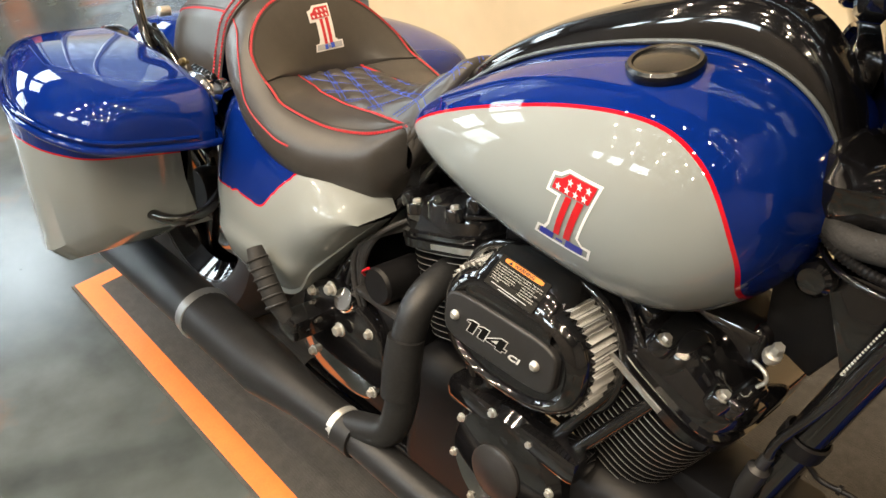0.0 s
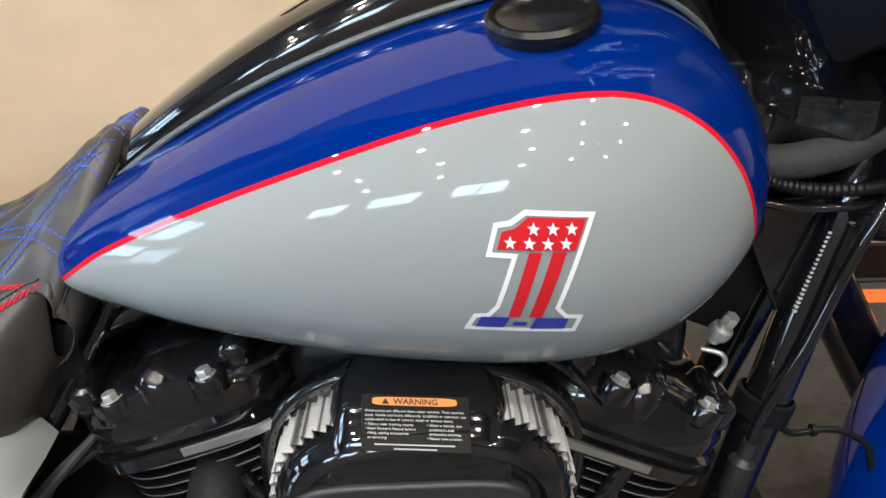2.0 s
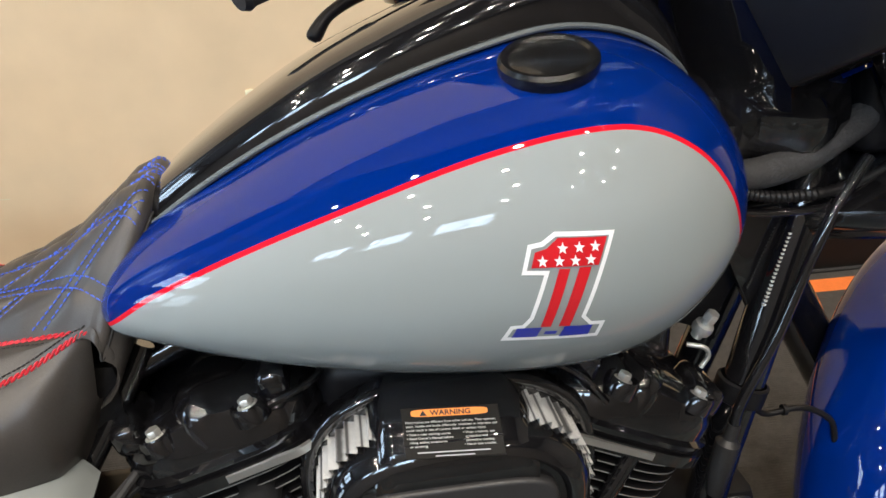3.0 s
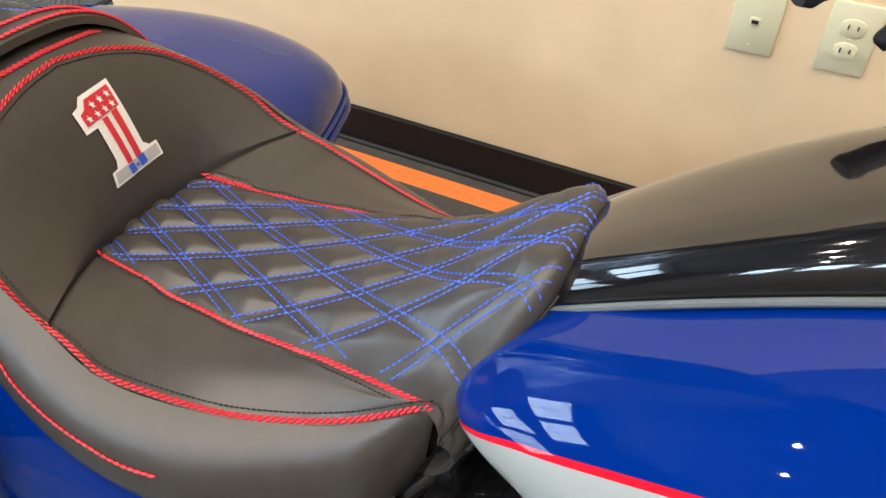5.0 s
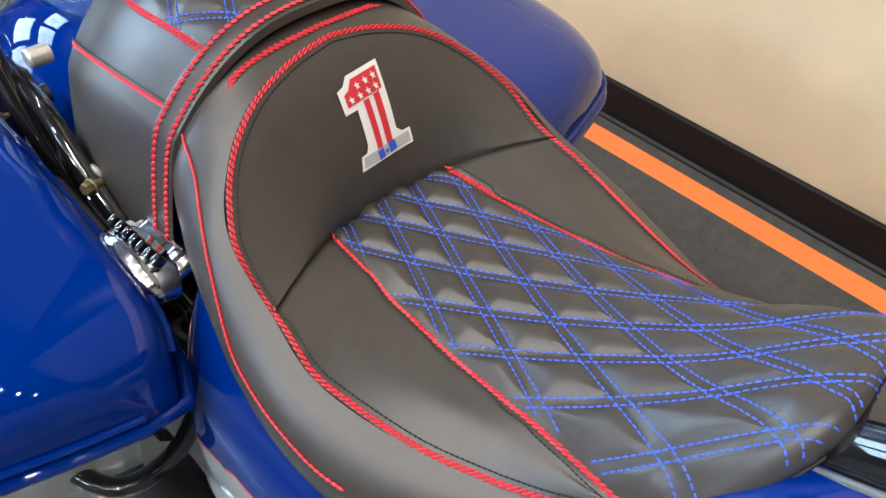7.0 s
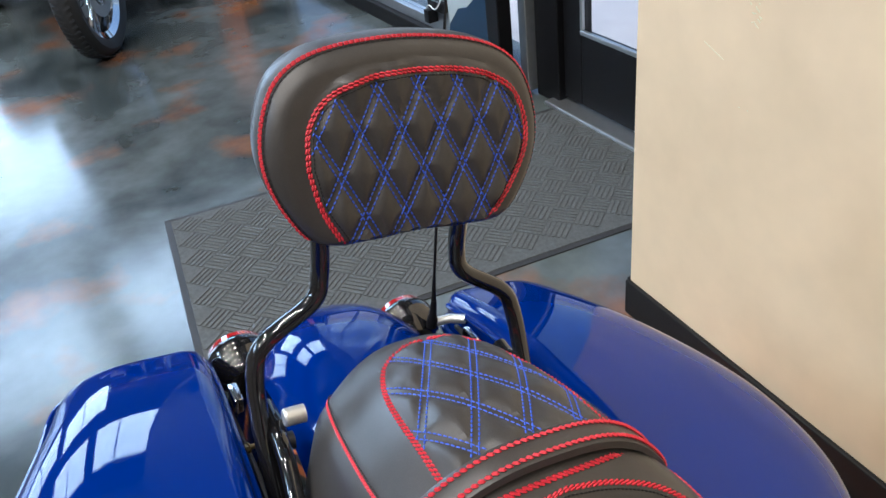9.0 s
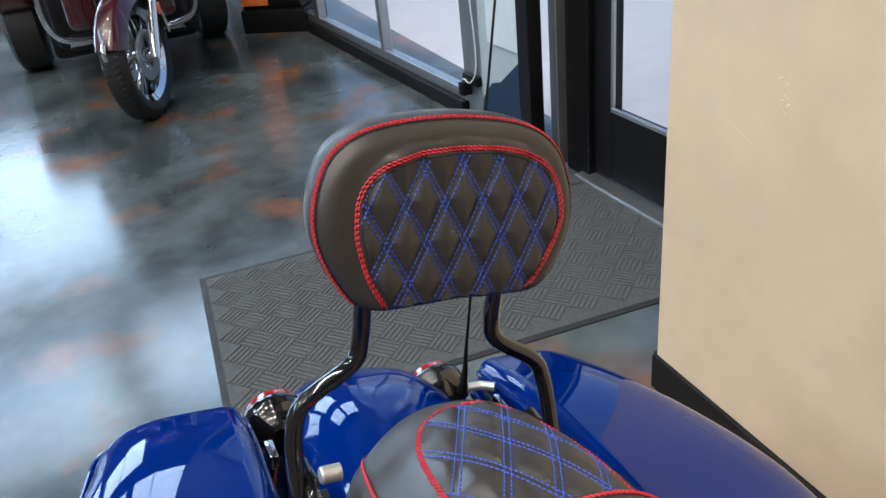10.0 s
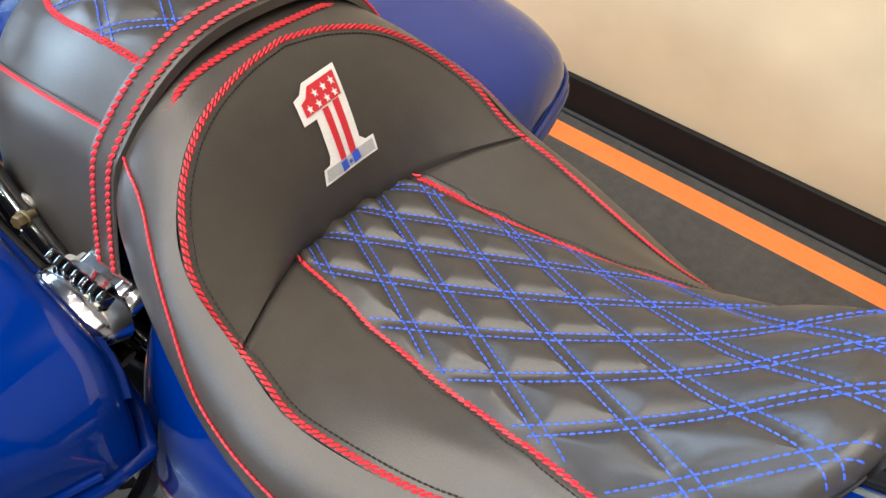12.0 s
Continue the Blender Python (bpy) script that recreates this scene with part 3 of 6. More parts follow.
# fuel tank
TANK_W = [(0.232, 0.085), (0.25, 0.117), (0.30, 0.150), (0.35, 0.172), (0.42, 0.193), (0.50, 0.208), (0.60, 0.217), (0.66, 0.212), (0.705, 0.198), (0.745, 0.170), (0.768, 0.130), (0.780, 0.06)]
TANK_TOP = [(0.232, 0.745), (0.25, 0.768), (0.28, 0.792), (0.34, 0.828), (0.41, 0.866), (0.486, 0.896), (0.56, 0.916), (0.63, 0.926), (0.69, 0.916), (0.738, 0.888), (0.768, 0.846), (0.780, 0.805)]
TANK_BOT = [(0.232, 0.710), (0.25, 0.697), (0.30, 0.682), (0.35, 0.667), (0.42, 0.650), (0.50, 0.636), (0.60, 0.628), (0.66, 0.633), (0.705, 0.652), (0.745, 0.690), (0.768, 0.730), (0.780, 0.765)]


def tank_rows():
    rows = []
    n = 120
    for i in range(n + 1):
        x = 0.232 + (0.780 - 0.232) * (0.5 - 0.5 * math.cos(math.pi * i / n))
        w, zt, zb = lerp(x, TANK_W), lerp(x, TANK_TOP), lerp(x, TANK_BOT)
        zw = zb + (zt - zb) * 0.50
        row = []
        for k in range(144):
            a = 2 * math.pi * k / 144
            s, c = math.sin(a), math.cos(a)
            e = 0.84 if c > 0 else 0.92
            y = -w * math.copysign(abs(s) ** 0.88, s)
            z = zw + (zt - zw if c > 0 else zw - zb) * math.copysign(abs(c) ** e, c)
            row.append((x, y, z))
        rows.append(row)
    return rows


tank_bm = grid(tank_rows(), close_v=True, cap=True)
bmesh.ops.recalc_face_normals(tank_bm, faces=tank_bm.faces)
tank_tree = tree_of(tank_bm)
tank = part("fuel_tank", tank_bm, M["tank"], bike, "blue over pale grey teardrop fuel tank with a red pinstripe")
LINE = [(0.228, 0.712), (0.249, 0.728), (0.298, 0.763), (0.387, 0.805), (0.488, 0.842), (0.56, 0.862), (0.62, 0.871), (0.664, 0.867), (0.70, 0.849), (0.725, 0.822), (0.742, 0.788), (0.750, 0.755), (0.745, 0.715), (0.735, 0.67), (0.72, 0.62)]


def line_distance(loop):
    """Signed distance in side view from a paint line that is closed far below."""
    P = np.array([(p.x, p.z) for p in curve_points([(x, 0, z) for x, z in loop], 8)])
    P = np.vstack([P, [(P[-1][0], 0.3), (P[0][0], 0.3), P[0]]])
    A, B = P[:-1], P[1:]

    def f(x, z):
        q = np.array((x, z))
        d = B - A
        t = np.clip(((q - A) * d).sum(1) / np.maximum((d * d).sum(1), 1e-12), 0, 1)
        dist = np.sqrt((((A + d * t[:, None]) - q) ** 2).sum(1))[: len(P) - 4].min()
        hit = ((A[:, 1] > z) != (B[:, 1] > z))
        xi = A[:, 0] + (z - A[:, 1]) * d[:, 0] / np.where(d[:, 1] == 0, 1e-9, d[:, 1])
        return -dist if (hit & (x < xi)).sum() % 2 else dist
    return f


def paint_attribute(ob, f):
    at = ob.data.attributes.new("line", "FLOAT", "POINT")
    at.data.foreach_set("value", [f(v.co.x, v.co.z) for v in ob.data.vertices])


paint_attribute(tank, line_distance(LINE))

# number one badge, shared by the tank decal and the seat patch
ONE = [(928, 397), (1038, 390), (990, 541), (1003, 553), (1030, 552), (1020, 588), (833, 598), (850, 565), (872, 562), (885, 546), (909, 468), (868, 470), (881, 420), (905, 414)]
FLAG = [(934, 406), (1023, 400), (1008, 447), (886, 457), (893, 431), (913, 424)]
BARS = ([(936, 456), (956, 455), (925, 564), (906, 565)], [(973, 452), (995, 450), (961, 562), (940, 563)])
STARS = [(942, 422), (972, 419), (1001, 416), (906, 445), (936, 443), (965, 441), (993, 438)]
LETTERS = ([(862, 569), (909, 566), (900, 587), (853, 590)], [(916, 574), (939, 573), (936, 580), (913, 581)], [(952, 563), (1006, 560), (1000, 582), (943, 586)])


def star(cx, cy, r):
    return [(cx + (r if k % 2 == 0 else r * 0.42) * math.sin(math.pi * k / 5), cy - (r if k % 2 == 0 else r * 0.42) * math.cos(math.pi * k / 5)) for k in range(10)]


def on_tank(lift):
    def place(px, py):
        x, z = 0.583 + (px - 929) * 0.000394, 0.810 - (py - 397) * 0.00045 - (px - 929) * 0.00005
        q, n, _, _ = tank_tree.ray_cast(Vector((x, -0.6, z)), Vector((0, 1, 0)))
        return q + Vector((0, -1, 0)) * lift
    return place


def inset(poly, d):
    """The outline moved inwards by d."""
    n = len(poly)
    area = sum(poly[i][0] * poly[(i + 1) % n][1] - poly[(i + 1) % n][0] * poly[i][1] for i in range(n))
    sg = 1 if area > 0 else -1
    out = []
    for i in range(n):
        p0, p1, p2 = Vector(poly[i - 1]), Vector(poly[i]), Vector(poly[(i + 1) % n])
        e1, e2 = (p1 - p0).normalized(), (p2 - p1).normalized()
        n1, n2 = Vector((-e1.y, e1.x)) * sg, Vector((-e2.y, e2.x)) * sg
        b = (n1 + n2)
        out.append(tuple(p1 + b * (d / max(0.5, 1 + n1.dot(n2)))))
    return out


edge_bm = bmesh.new()
INNER = inset(ONE, 7.5)
for k in range(len(ONE)):
    n = (k + 1) % len(ONE)
    merge(edge_bm, draped([ONE[k], ONE[n], INNER[n], INNER[k]], on_tank(0.0007)))
decal = part("number_decal", edge_bm, M["white"], tank, "white edged number one decal with red stripes")
part("decal_flag", draped(FLAG, on_tank(0.0011)), M["decalred"], decal)
for b in BARS:
    part("decal_bar", draped(b, on_tank(0.0011)), M["decalred"], decal)
for cx, cy in STARS:
    part("decal_star", draped(star(cx, cy, 10.5), on_tank(0.0015), 1), M["white"], decal)
for b in LETTERS:
    part("decal_block", draped(b, on_tank(0.0011), 2), M["decalblue"], decal)

# black dash console over the tank seam, with its grey gasket
CON = [(0.267, 0.050, 0.775), (0.337, 0.066, 0.823), (0.41, 0.073, 0.862), (0.486, 0.072, 0.892), (0.56, 0.066, 0.913), (0.627, 0.056, 0.924), (0.69, 0.048, 0.915), (0.739, 0.040, 0.886), (0.77, 0.03, 0.84)]
CTOP = [(0.267, 0.803), (0.30, 0.830), (0.36, 0.872), (0.42, 0.908), (0.486, 0.938), (0.55, 0.962), (0.60, 0.976), (0.64, 0.980), (0.68, 0.972), (0.72, 0.945), (0.75, 0.905), (0.77, 0.86)]
rows, gas = [], [[], []]
for p in curve_points(CON, 8):
    zt = lerp(p.x, CTOP)
    w = p.y
    row = [(p.x, -w, p.z - 0.02), (p.x, -w, p.z + 0.004)]
    row += [(p.x, -w * math.cos(a) ** 0.62, p.z + 0.004 + (zt - p.z - 0.004) * math.sin(a) ** 0.85) for a in [math.pi * k / 24 for k in range(1, 12)]]
    row += [(p.x, 0, zt)] + [(x, -y, z) for x, y, z in reversed(row)]
    rows.append(row)
    for k, s in enumerate((-1, 1)):
        gas[k].append((p.x, s * (w + 0.003), p.z + 0.003))
console = part("tank_console", grid(rows), M["black"], bike, "gloss black console strip along the tank top")
for g in gas:
    part("console_gasket", tube(g, 0.0026, 8), M["gasket"], console, "grey rubber gasket")
cap = part("fuel_cap", lathe([(0.034, -0.012), (0.036, -0.004), (0.041, 0.002), (0.043, 0.008), (0.043, 0.016), (0.040, 0.020), (0.036, 0.0195), (0.034, 0.017), (0.020, 0.021), (0, 0.023)], Matrix.Translation((0.606, -0.114, 0.900)) @ pose(0, 0, 0, 16, -6, 0) @ Matrix.Diagonal((0.91, 0.91, 0.8, 1)), 40), M["capblack"], bike, "gloss black domed fuel cap")

# rider seat: floor between crease and nose, back wall behind the crease
PC = [(-0.108, 0, 0.694), (-0.05, 0, 0.697), (0.02, 0, 0.704), (0.09, 0, 0.718), (0.15, 0, 0.738), (0.20, 0, 0.763), (0.248, 0, 0.802), (0.277, 0, 0.820)]
PM = [(-0.106, 0.035, 0.691), (-0.05, 0.036, 0.697), (0.02, 0.040, 0.703), (0.09, 0.044, 0.715), (0.15, 0.050, 0.733), (0.20, 0.057, 0.757), (0.242, 0.058, 0.790), (0.269, 0.056, 0.812)]
PF = [(-0.098, 0.066, 0.698), (-0.05, 0.071, 0.697), (-0.011, 0.078, 0.695), (0.071, 0.087, 0.700), (0.13, 0.093, 0.709), (0.175, 0.099, 0.715), (0.205, 0.1035, 0.7185), (0.228, 0.1055, 0.7205)]
PT = [(-0.050, 0.163, 0.713), (-0.02, 0.167, 0.702), (0.005, 0.168, 0.692), (0.078, 0.153, 0.681), (0.13, 0.137, 0.682), (0.175, 0.123, 0.692), (0.208, 0.112, 0.707), (0.229, 0.1065, 0.7185)]
PM2 = [tuple(0.5 * (a[k] + b[k]) + (0.004 if k == 2 else 0) for k in range(3)) for a, b in zip(PF, PT)]
SEAMS = [curve_points(c, 22) for c in (PC, PM, PF, PM2, PT)]
QUILT_X0, QUILT_SLOPE = [-0.285, -0.200, -0.117, -0.040, 0.050, 0.138, 0.217, 0.298, 0.385, 0.46], 0.49


def quilt_height(x, y, lines, slope):
    """Raised pillows between crossed lines of stitching."""
    d = min(min(abs(y - slope * (x - x0)) for x0 in lines), min(abs(y + slope * (x - x0)) for x0 in lines)) / math.sqrt(1 + slope * slope)
    u = min(1.0, max(0.0, d - 0.0022) / 0.0165)
    return 0.0066 * (1 - (1 - u) ** 2.4) + 0.0006 * math.exp(-(d / 0.0016) ** 2)


def across(i, n=18):
    """One row of the seat floor, from the left seam over the middle to the right seam."""
    c, m, f, g, t = [s[i] for s in SEAMS]
    half = [c, m, f, g, t]
    full = [Vector((p.x, -p.y, p.z)) for p in reversed(half)] + [Vector(p) for p in half[1:]]
    return curve_points(full, n)


floor_rows = []
for i in range(len(SEAMS[0])):
    r = across(i)
    row = []
    for j, p in enumerate(r):
        k = j / 18.0
        q = Vector(p)
        if 2 < k < 6:
            edge = min(k - 2, 6 - k)
            q.z += quilt_height(q.x, q.y, QUILT_X0, QUILT_SLOPE) * min(1, edge / 0.35, (len(SEAMS[0]) - 1 - i) / 16)
        q.z -= 0.0022 * (math.exp(-((k - 2) / 0.10) ** 2) + math.exp(-((k - 6) / 0.10) ** 2))
        row.append(q)
    if i < 4:
        dip = (0.0035, 0.0022, 0.001, 0.0003)[i]
        row = [q + Vector((-0.4 * dip, 0, -dip)) for q in row]
    floor_rows.append(row)
# the quilt rolls over the front edge of the nose
last = floor_rows[-1]
for k in range(1, 8):
    a = 1.9 * k / 7
    row = []
    for j, p in enumerate(last):
        e = min(j, len(last) - 1 - j) / (len(last) - 1)
        r = 0.003 + 0.0085 * min(1.0, e / 0.22)
        out = Vector((1, 4.0 * p.y, 0)).normalized()
        row.append(p + out * (r * math.sin(a)) + Vector((0, 0, -1.25 * r * (1 - math.cos(a)))))
    floor_rows.append(row)
BACK = [(-0.050, 0.163, 0.713), (-0.075, 0.166, 0.722), (-0.105, 0.156, 0.745), (-0.138, 0.130, 0.776), (-0.160, 0.092, 0.802), (-0.172, 0.045, 0.817), (-0.177, 0, 0.823)]
back_half = curve_points(BACK, 8)
back_seam = [Vector((p.x, -p.y, p.z)) for p in back_half] + [Vector(p) for p in reversed(back_half[:-1])]
crease = floor_rows[0]
nb = len(crease)


def along(pts, t):
    s = t * (len(pts) - 1)
    k = min(int(s), len(pts) - 2)
    return pts[k].lerp(pts[k + 1], s - k)


crease_smooth = across(0)
wall_rows = []
for j in range(nb):
    C, S = Vector(crease_smooth[j]), along(back_seam, j / (nb - 1))
    e = abs(j / (nb - 1) - 0.5) * 2
    h = max(0.0, S.z - C.z)
    c1 = C + Vector((-0.006, 0, 0.38 * h)) + (S - C) * 0.05
    c2 = S + (C - S) * 0.22 + Vector((0, 0, 0.16 * h))
    row = []
    for k in range(25):
        t = k / 24
        row.append((1 - t) ** 3 * C + 3 * t * (1 - t) ** 2 * c1 + 3 * t * t * (1 - t) * c2 + t ** 3 * S)
    wall_rows.append(row)
wall_grid = [[wall_rows[j][k] for j in range(nb)] for k in range(24, 0, -1)]
seat_bm = grid(wall_grid + floor_rows)
bmesh.ops.remove_doubles(seat_bm, verts=seat_bm.verts, dist=0.00005)
bmesh.ops.recalc_face_normals(seat_bm, faces=seat_bm.faces)
seat_tree = tree_of(seat_bm)
seat = part("rider_seat", seat_bm, M["vinyl"], bike, "black vinyl bucket seat with red seams and blue diamond quilting")

# side panel of the seat under the top seam
LOW = [(0.220, 0.098, 0.655), (0.188, 0.132, 0.606), (0.13, 0.164, 0.600), (0.08, 0.187, 0.607), (0.01, 0.196, 0.621), (-0.06, 0.189, 0.641), (-0.115, 0.172, 0.663), (-0.170, 0.156, 0.691), (-0.203, 0.136, 0.737), (-0.211, 0.078, 0.802), (-0.213, 0, 0.822)]
TOP = [(0.229, 0.1065, 0.7185), (0.175, 0.123, 0.692), (0.13, 0.137, 0.682), (0.078, 0.153, 0.681), (0.005, 0.168, 0.692), (-0.05, 0.163, 0.713), (-0.105, 0.156, 0.745), (-0.138, 0.130, 0.776), (-0.160, 0.092, 0.802), (-0.172, 0.045, 0.817), (-0.177, 0, 0.823)]
topc, lowc = curve_points(TOP, 8), curve_points(LOW, 8)


def outward(tree, p, lift):
    q, n, _, _ = tree.find_nearest(Vector(p))
    return q + (n if n.y * p[1] > 0 else -n) * lift


rear_bm = bmesh.new()
for s in (-1, 1):
    rows = []
    for i, (a, b) in enumerate(zip(topc, lowc)):
        row = []
        swell = min(1.0, i / 7) ** 0.7
        k = min(1.0, a.y / 0.12)
        out = (Vector((0.25 * (b.x - a.x), 1, 0)) * k + Vector((-1, 0, 0.3)) * (1 - k)).normalized()
        for k in range(13):
            t = k / 12
            p = a.lerp(b, t) + out * 0.017 * swell * math.sin(math.pi * t) ** 0.7 + Vector((0, 0, 0.008 * swell * math.sin(math.pi * t)))
            row.append((p.x, s * p.y, p.z))
        q = b + Vector((0, -0.02, -0.014))
        row += [(b.x, s * (b.y - 0.004), b.z - 0.006), (q.x, s * q.y, q.z), (q.x, s * (q.y - 0.03), q.z - 0.03)]
        rows.append(row)
    pbm = grid(rows)
    bmesh.ops.recalc_face_normals(pbm, faces=pbm.faces)
    ptree = tree_of(pbm)
    merge(rear_bm, pbm.copy())
    panel = part("side_panel", pbm, M["vinyl"], seat)
    # lower red seam with its welt
    lowline = [outward(ptree, (p.x, s * p.y, p.z), 0.0012) for p in curve_points([(-0.196, 0.122, 0.772), (-0.163, 0.141, 0.766), (-0.138, 0.158, 0.754), (-0.103, 0.177, 0.728), (-0.063, 0.191, 0.688), (-0.034, 0.198, 0.674), (0.007, 0.200, 0.662), (0.036, 0.197, 0.653), (0.066, 0.193, 0.650)], 8)]
    sb = bmesh.new()
    stitch_into(sb, lowline, length=0.0060, r=0.0011)
    stitch_into(sb, [p + Vector((0.0008, -s * 0.0004, -0.0019)) for p in lowline], length=0.0060, r=0.0011, phase=0.5)
    part("lower_seam", sb, M["redthread"], panel, "red thread")
rear_tree = tree_of(rear_bm)
rear_bm.free()
part("seat_pan", box((-0.12, -0.085, 0.60), (0.236, 0.085, 0.675), 0.012), M["satin"], seat)
# bound front edge of the seat nose
nose = [Vector(p) for p in floor_rows[-1]]
part("nose_hem", tube([p + Vector((0.0008, 0, -0.0005)) for p in nose], 0.0013, 8), M["blackthread"], seat, "black stitched hem")
rows = []
for k in range(9):
    t = k / 8
    rows.append([p.lerp(Vector((0.222, p.y * 0.93, 0.645)), t) + Vector((0.016 * math.sin(math.pi * t) ** 0.6, 0, 0.003 * math.sin(math.pi * t))) for p in nose])
part("nose_front", grid(rows), M["vinyl"], seat)

red, blue, black = bmesh.new(), bmesh.new(), bmesh.new()


def seat_line(pts, bm, off=0.0, **k):
    """Stitch a line on the seat, moved sideways by off."""
    pts = resample(pts, 0.004)
    out = []
    for i, p in enumerate(pts):
        q, n = snap(seat_tree, p)
        if n.z < 0 and n.x < 0.2:
            n = -n
        a, b = pts[max(0, i - 1)], pts[min(len(pts) - 1, i + 1)]
        side = (b - a).normalized().cross(n)
        q2, n2 = snap(seat_tree, q + side * off)
        if n2.dot(n) < 0:
            n2 = -n2
        out.append(q2 + n2 * 0.0006)
    stitch_into(bm, out, on=seat_tree, **k)


top_half = curve_points(TOP, 10)
top_line = [Vector((p.x, -p.y, p.z)) for p in top_half] + list(reversed(top_half[:-1]))
for off, phase in ((0.0030, 0.0), (0.0050, 0.5)):
    seat_line(top_line, red, off, pitch=0.0054, length=0.0060, r=0.00115, slant=-0.38, phase=phase)
seat_line(top_line, black, 0.0084, pitch=0.004, length=0.0039, r=0.0007)
for s in (-1, 1):
    fl = [Vector((p.x, s * p.y, p.z)) for p in curve_points(PF, 10)]
    for off, phase in ((0.0016, 0.0), (0.0034, 0.5)):
        seat_line(fl, red, -off * s, pitch=0.0054, length=0.0063, r=0.00108, slant=0.38 * s, phase=phase)
    seat_line(fl, black, -0.0072 * s, pitch=0.004, length=0.0039, r=0.0006)


def quilt_lines(x_lo, x_hi, x0s, slope, half):
    for x0 in x0s:
        for s in (-1, 1):
            for off in (-0.0036, 0.0036):
                run = []
                for k in range(201):
                    x = x_lo + (x_hi - x_lo) * k / 200
                    y = s * slope * (x - x0) + off
                    if abs(y) < half(x):
                        run.append((x, y))
                if len(run) > 5:
                    yield run


def pf_half(x):
    return lerp(x, [(p[0], p[1]) for p in PF]) - 0.003 if x > -0.108 else 0


for run in quilt_lines(-0.104, 0.290, QUILT_X0, QUILT_SLOPE, pf_half):
    pts = []
    for x, y in run:
        q, n, _, _ = seat_tree.ray_cast(Vector((x, y, 0.80 + max(0, x) * 0.3)), Vector((0, 0, -1)))
        if q and q.z < 0.84 and (not pts or abs(q.z - pts[-1].z) < 0.03):
            pts.append(q + Vector((0, 0, 0.0004)))
    if len(pts) > 4:
        stitch_into(blue, pts, pitch=0.0054, length=0.0048, r=0.00085)
rear_line = curve_points([(-0.186, -0.101, 0.801), (-0.189, -0.078, 0.815), (-0.188, -0.050, 0.823), (-0.187, 0.0, 0.828), (-0.190, 0.045, 0.825), (-0.196, 0.075, 0.816)], 10)
for dx, phase in ((0.0008, 0.0), (0.0028, 0.5)):
    stitch_into(red, [snap(rear_tree, p + Vector((dx, 0, 0)), 0.0012)[0] for p in rear_line], pitch=0.0056, length=0.0066, r=0.0014, slant=0.5, phase=phase, on=rear_tree)
tagged(part("red_stitching", red, M["redthread"], seat, "red double stitched seams"), kind="stuff")
tagged(part("blue_stitching", blue, M["bluethread"], seat, "blue diamond stitching"), kind="stuff")
tagged(part("black_stitching", black, M["blackthread"], seat, "black thread beside the red seams"), kind="stuff")


def on_seat(lift):
    def place(px, py):
        v = (598 - py) / 208
        y = -(-0.004) + ((px - 933) - 0.27 * (500 - py)) * 0.00032 + 0.002
        z = 0.725 + 0.080 * v
        q, n, _, _ = seat_tree.ray_cast(Vector((0.05, y, z + 0.03)), Vector((-1, 0, -0.18)).normalized())
        return q + Vector((0.9, 0, 0.4)).normalized() * lift
    return place


patch = part("seat_patch", draped(ONE, on_seat(0.0014)), M["patchwhite"], seat, "white embroidered number one patch with red stripes")
part("patch_flag", draped(FLAG, on_seat(0.0022)), M["redthread"], patch)
for b in BARS:
    part("patch_bar", draped(b, on_seat(0.0022)), M["redthread"], patch)
for cx, cy in STARS:
    part("patch_star", draped(star(cx, cy, 10), on_seat(0.0030), 1), M["patchwhite"], patch)
part("patch_base", draped([(856, 568), (1020, 558), (1014, 583), (843, 592)], on_seat(0.0020)), M["patchgrey"], patch)
for b in LETTERS:
    part("patch_block", draped([(x * 0.45 + 513, y) for x, y in b], on_seat(0.0028), 2), M["bluethread"], patch)

# pillion
PIL_Z = [(-0.478, 0.735), (-0.465, 0.768), (-0.44, 0.790), (-0.40, 0.806), (-0.34, 0.822), (-0.28, 0.834), (-0.21, 0.838)]
PIL_W = [(-0.478, 0.090), (-0.465, 0.113), (-0.43, 0.134), (-0.36, 0.150), (-0.30, 0.156), (-0.21, 0.160)]
PQ_X0, PQ_SLOPE = [-0.505, -0.414, -0.323, -0.232, -0.141], 0.56
PIL_PANEL = [(-0.222, 0.086, 0.815), (-0.322, 0.081, 0.817), (-0.380, 0.067, 0.809), (-0.410, 0.043, 0.806), (-0.420, 0, 0.804)]


def pil_drop(t):
    """How far the cushion falls towards its sides; t runs from -1 to 1 across it."""
    return 0.115 * abs(t) ** 2.6 + 0.10 * (max(0.0, abs(t) - 0.84) / 0.16) ** 1.6


def pil_half(x):
    if x < -0.419:
        return 0
    return lerp(x, [(-0.420, 0.0), (-0.410, 0.043), (-0.380, 0.067), (-0.322, 0.081), (-0.222, 0.086)]) - 0.002


rows = []
for i in range(71):
    x = -0.478 + 0.268 * i / 70
    w, zc = lerp(x, PIL_W), lerp(x, PIL_Z)
    row = []
    for k in range(97):
        a = math.pi * (-0.5 + k / 96)
        t = math.sin(a)
        y = w * t
        z = zc - pil_drop(t)
        if abs(y) < pil_half(x):
            z += quilt_height(x, y, PQ_X0, PQ_SLOPE) * 0.8 * min(1, (pil_half(x) - abs(y)) / 0.012)
        row.append((x, y, z))
    rows.append(row)
rows.insert(0, [(-0.48, p[1] * 0.9, 0.62 + (p[2] - 0.62) * 0.7) for p in rows[0]])
pil_bm = grid(rows)
bmesh.ops.recalc_face_normals(pil_bm, faces=pil_bm.faces)
pil_tree = tree_of(pil_bm)
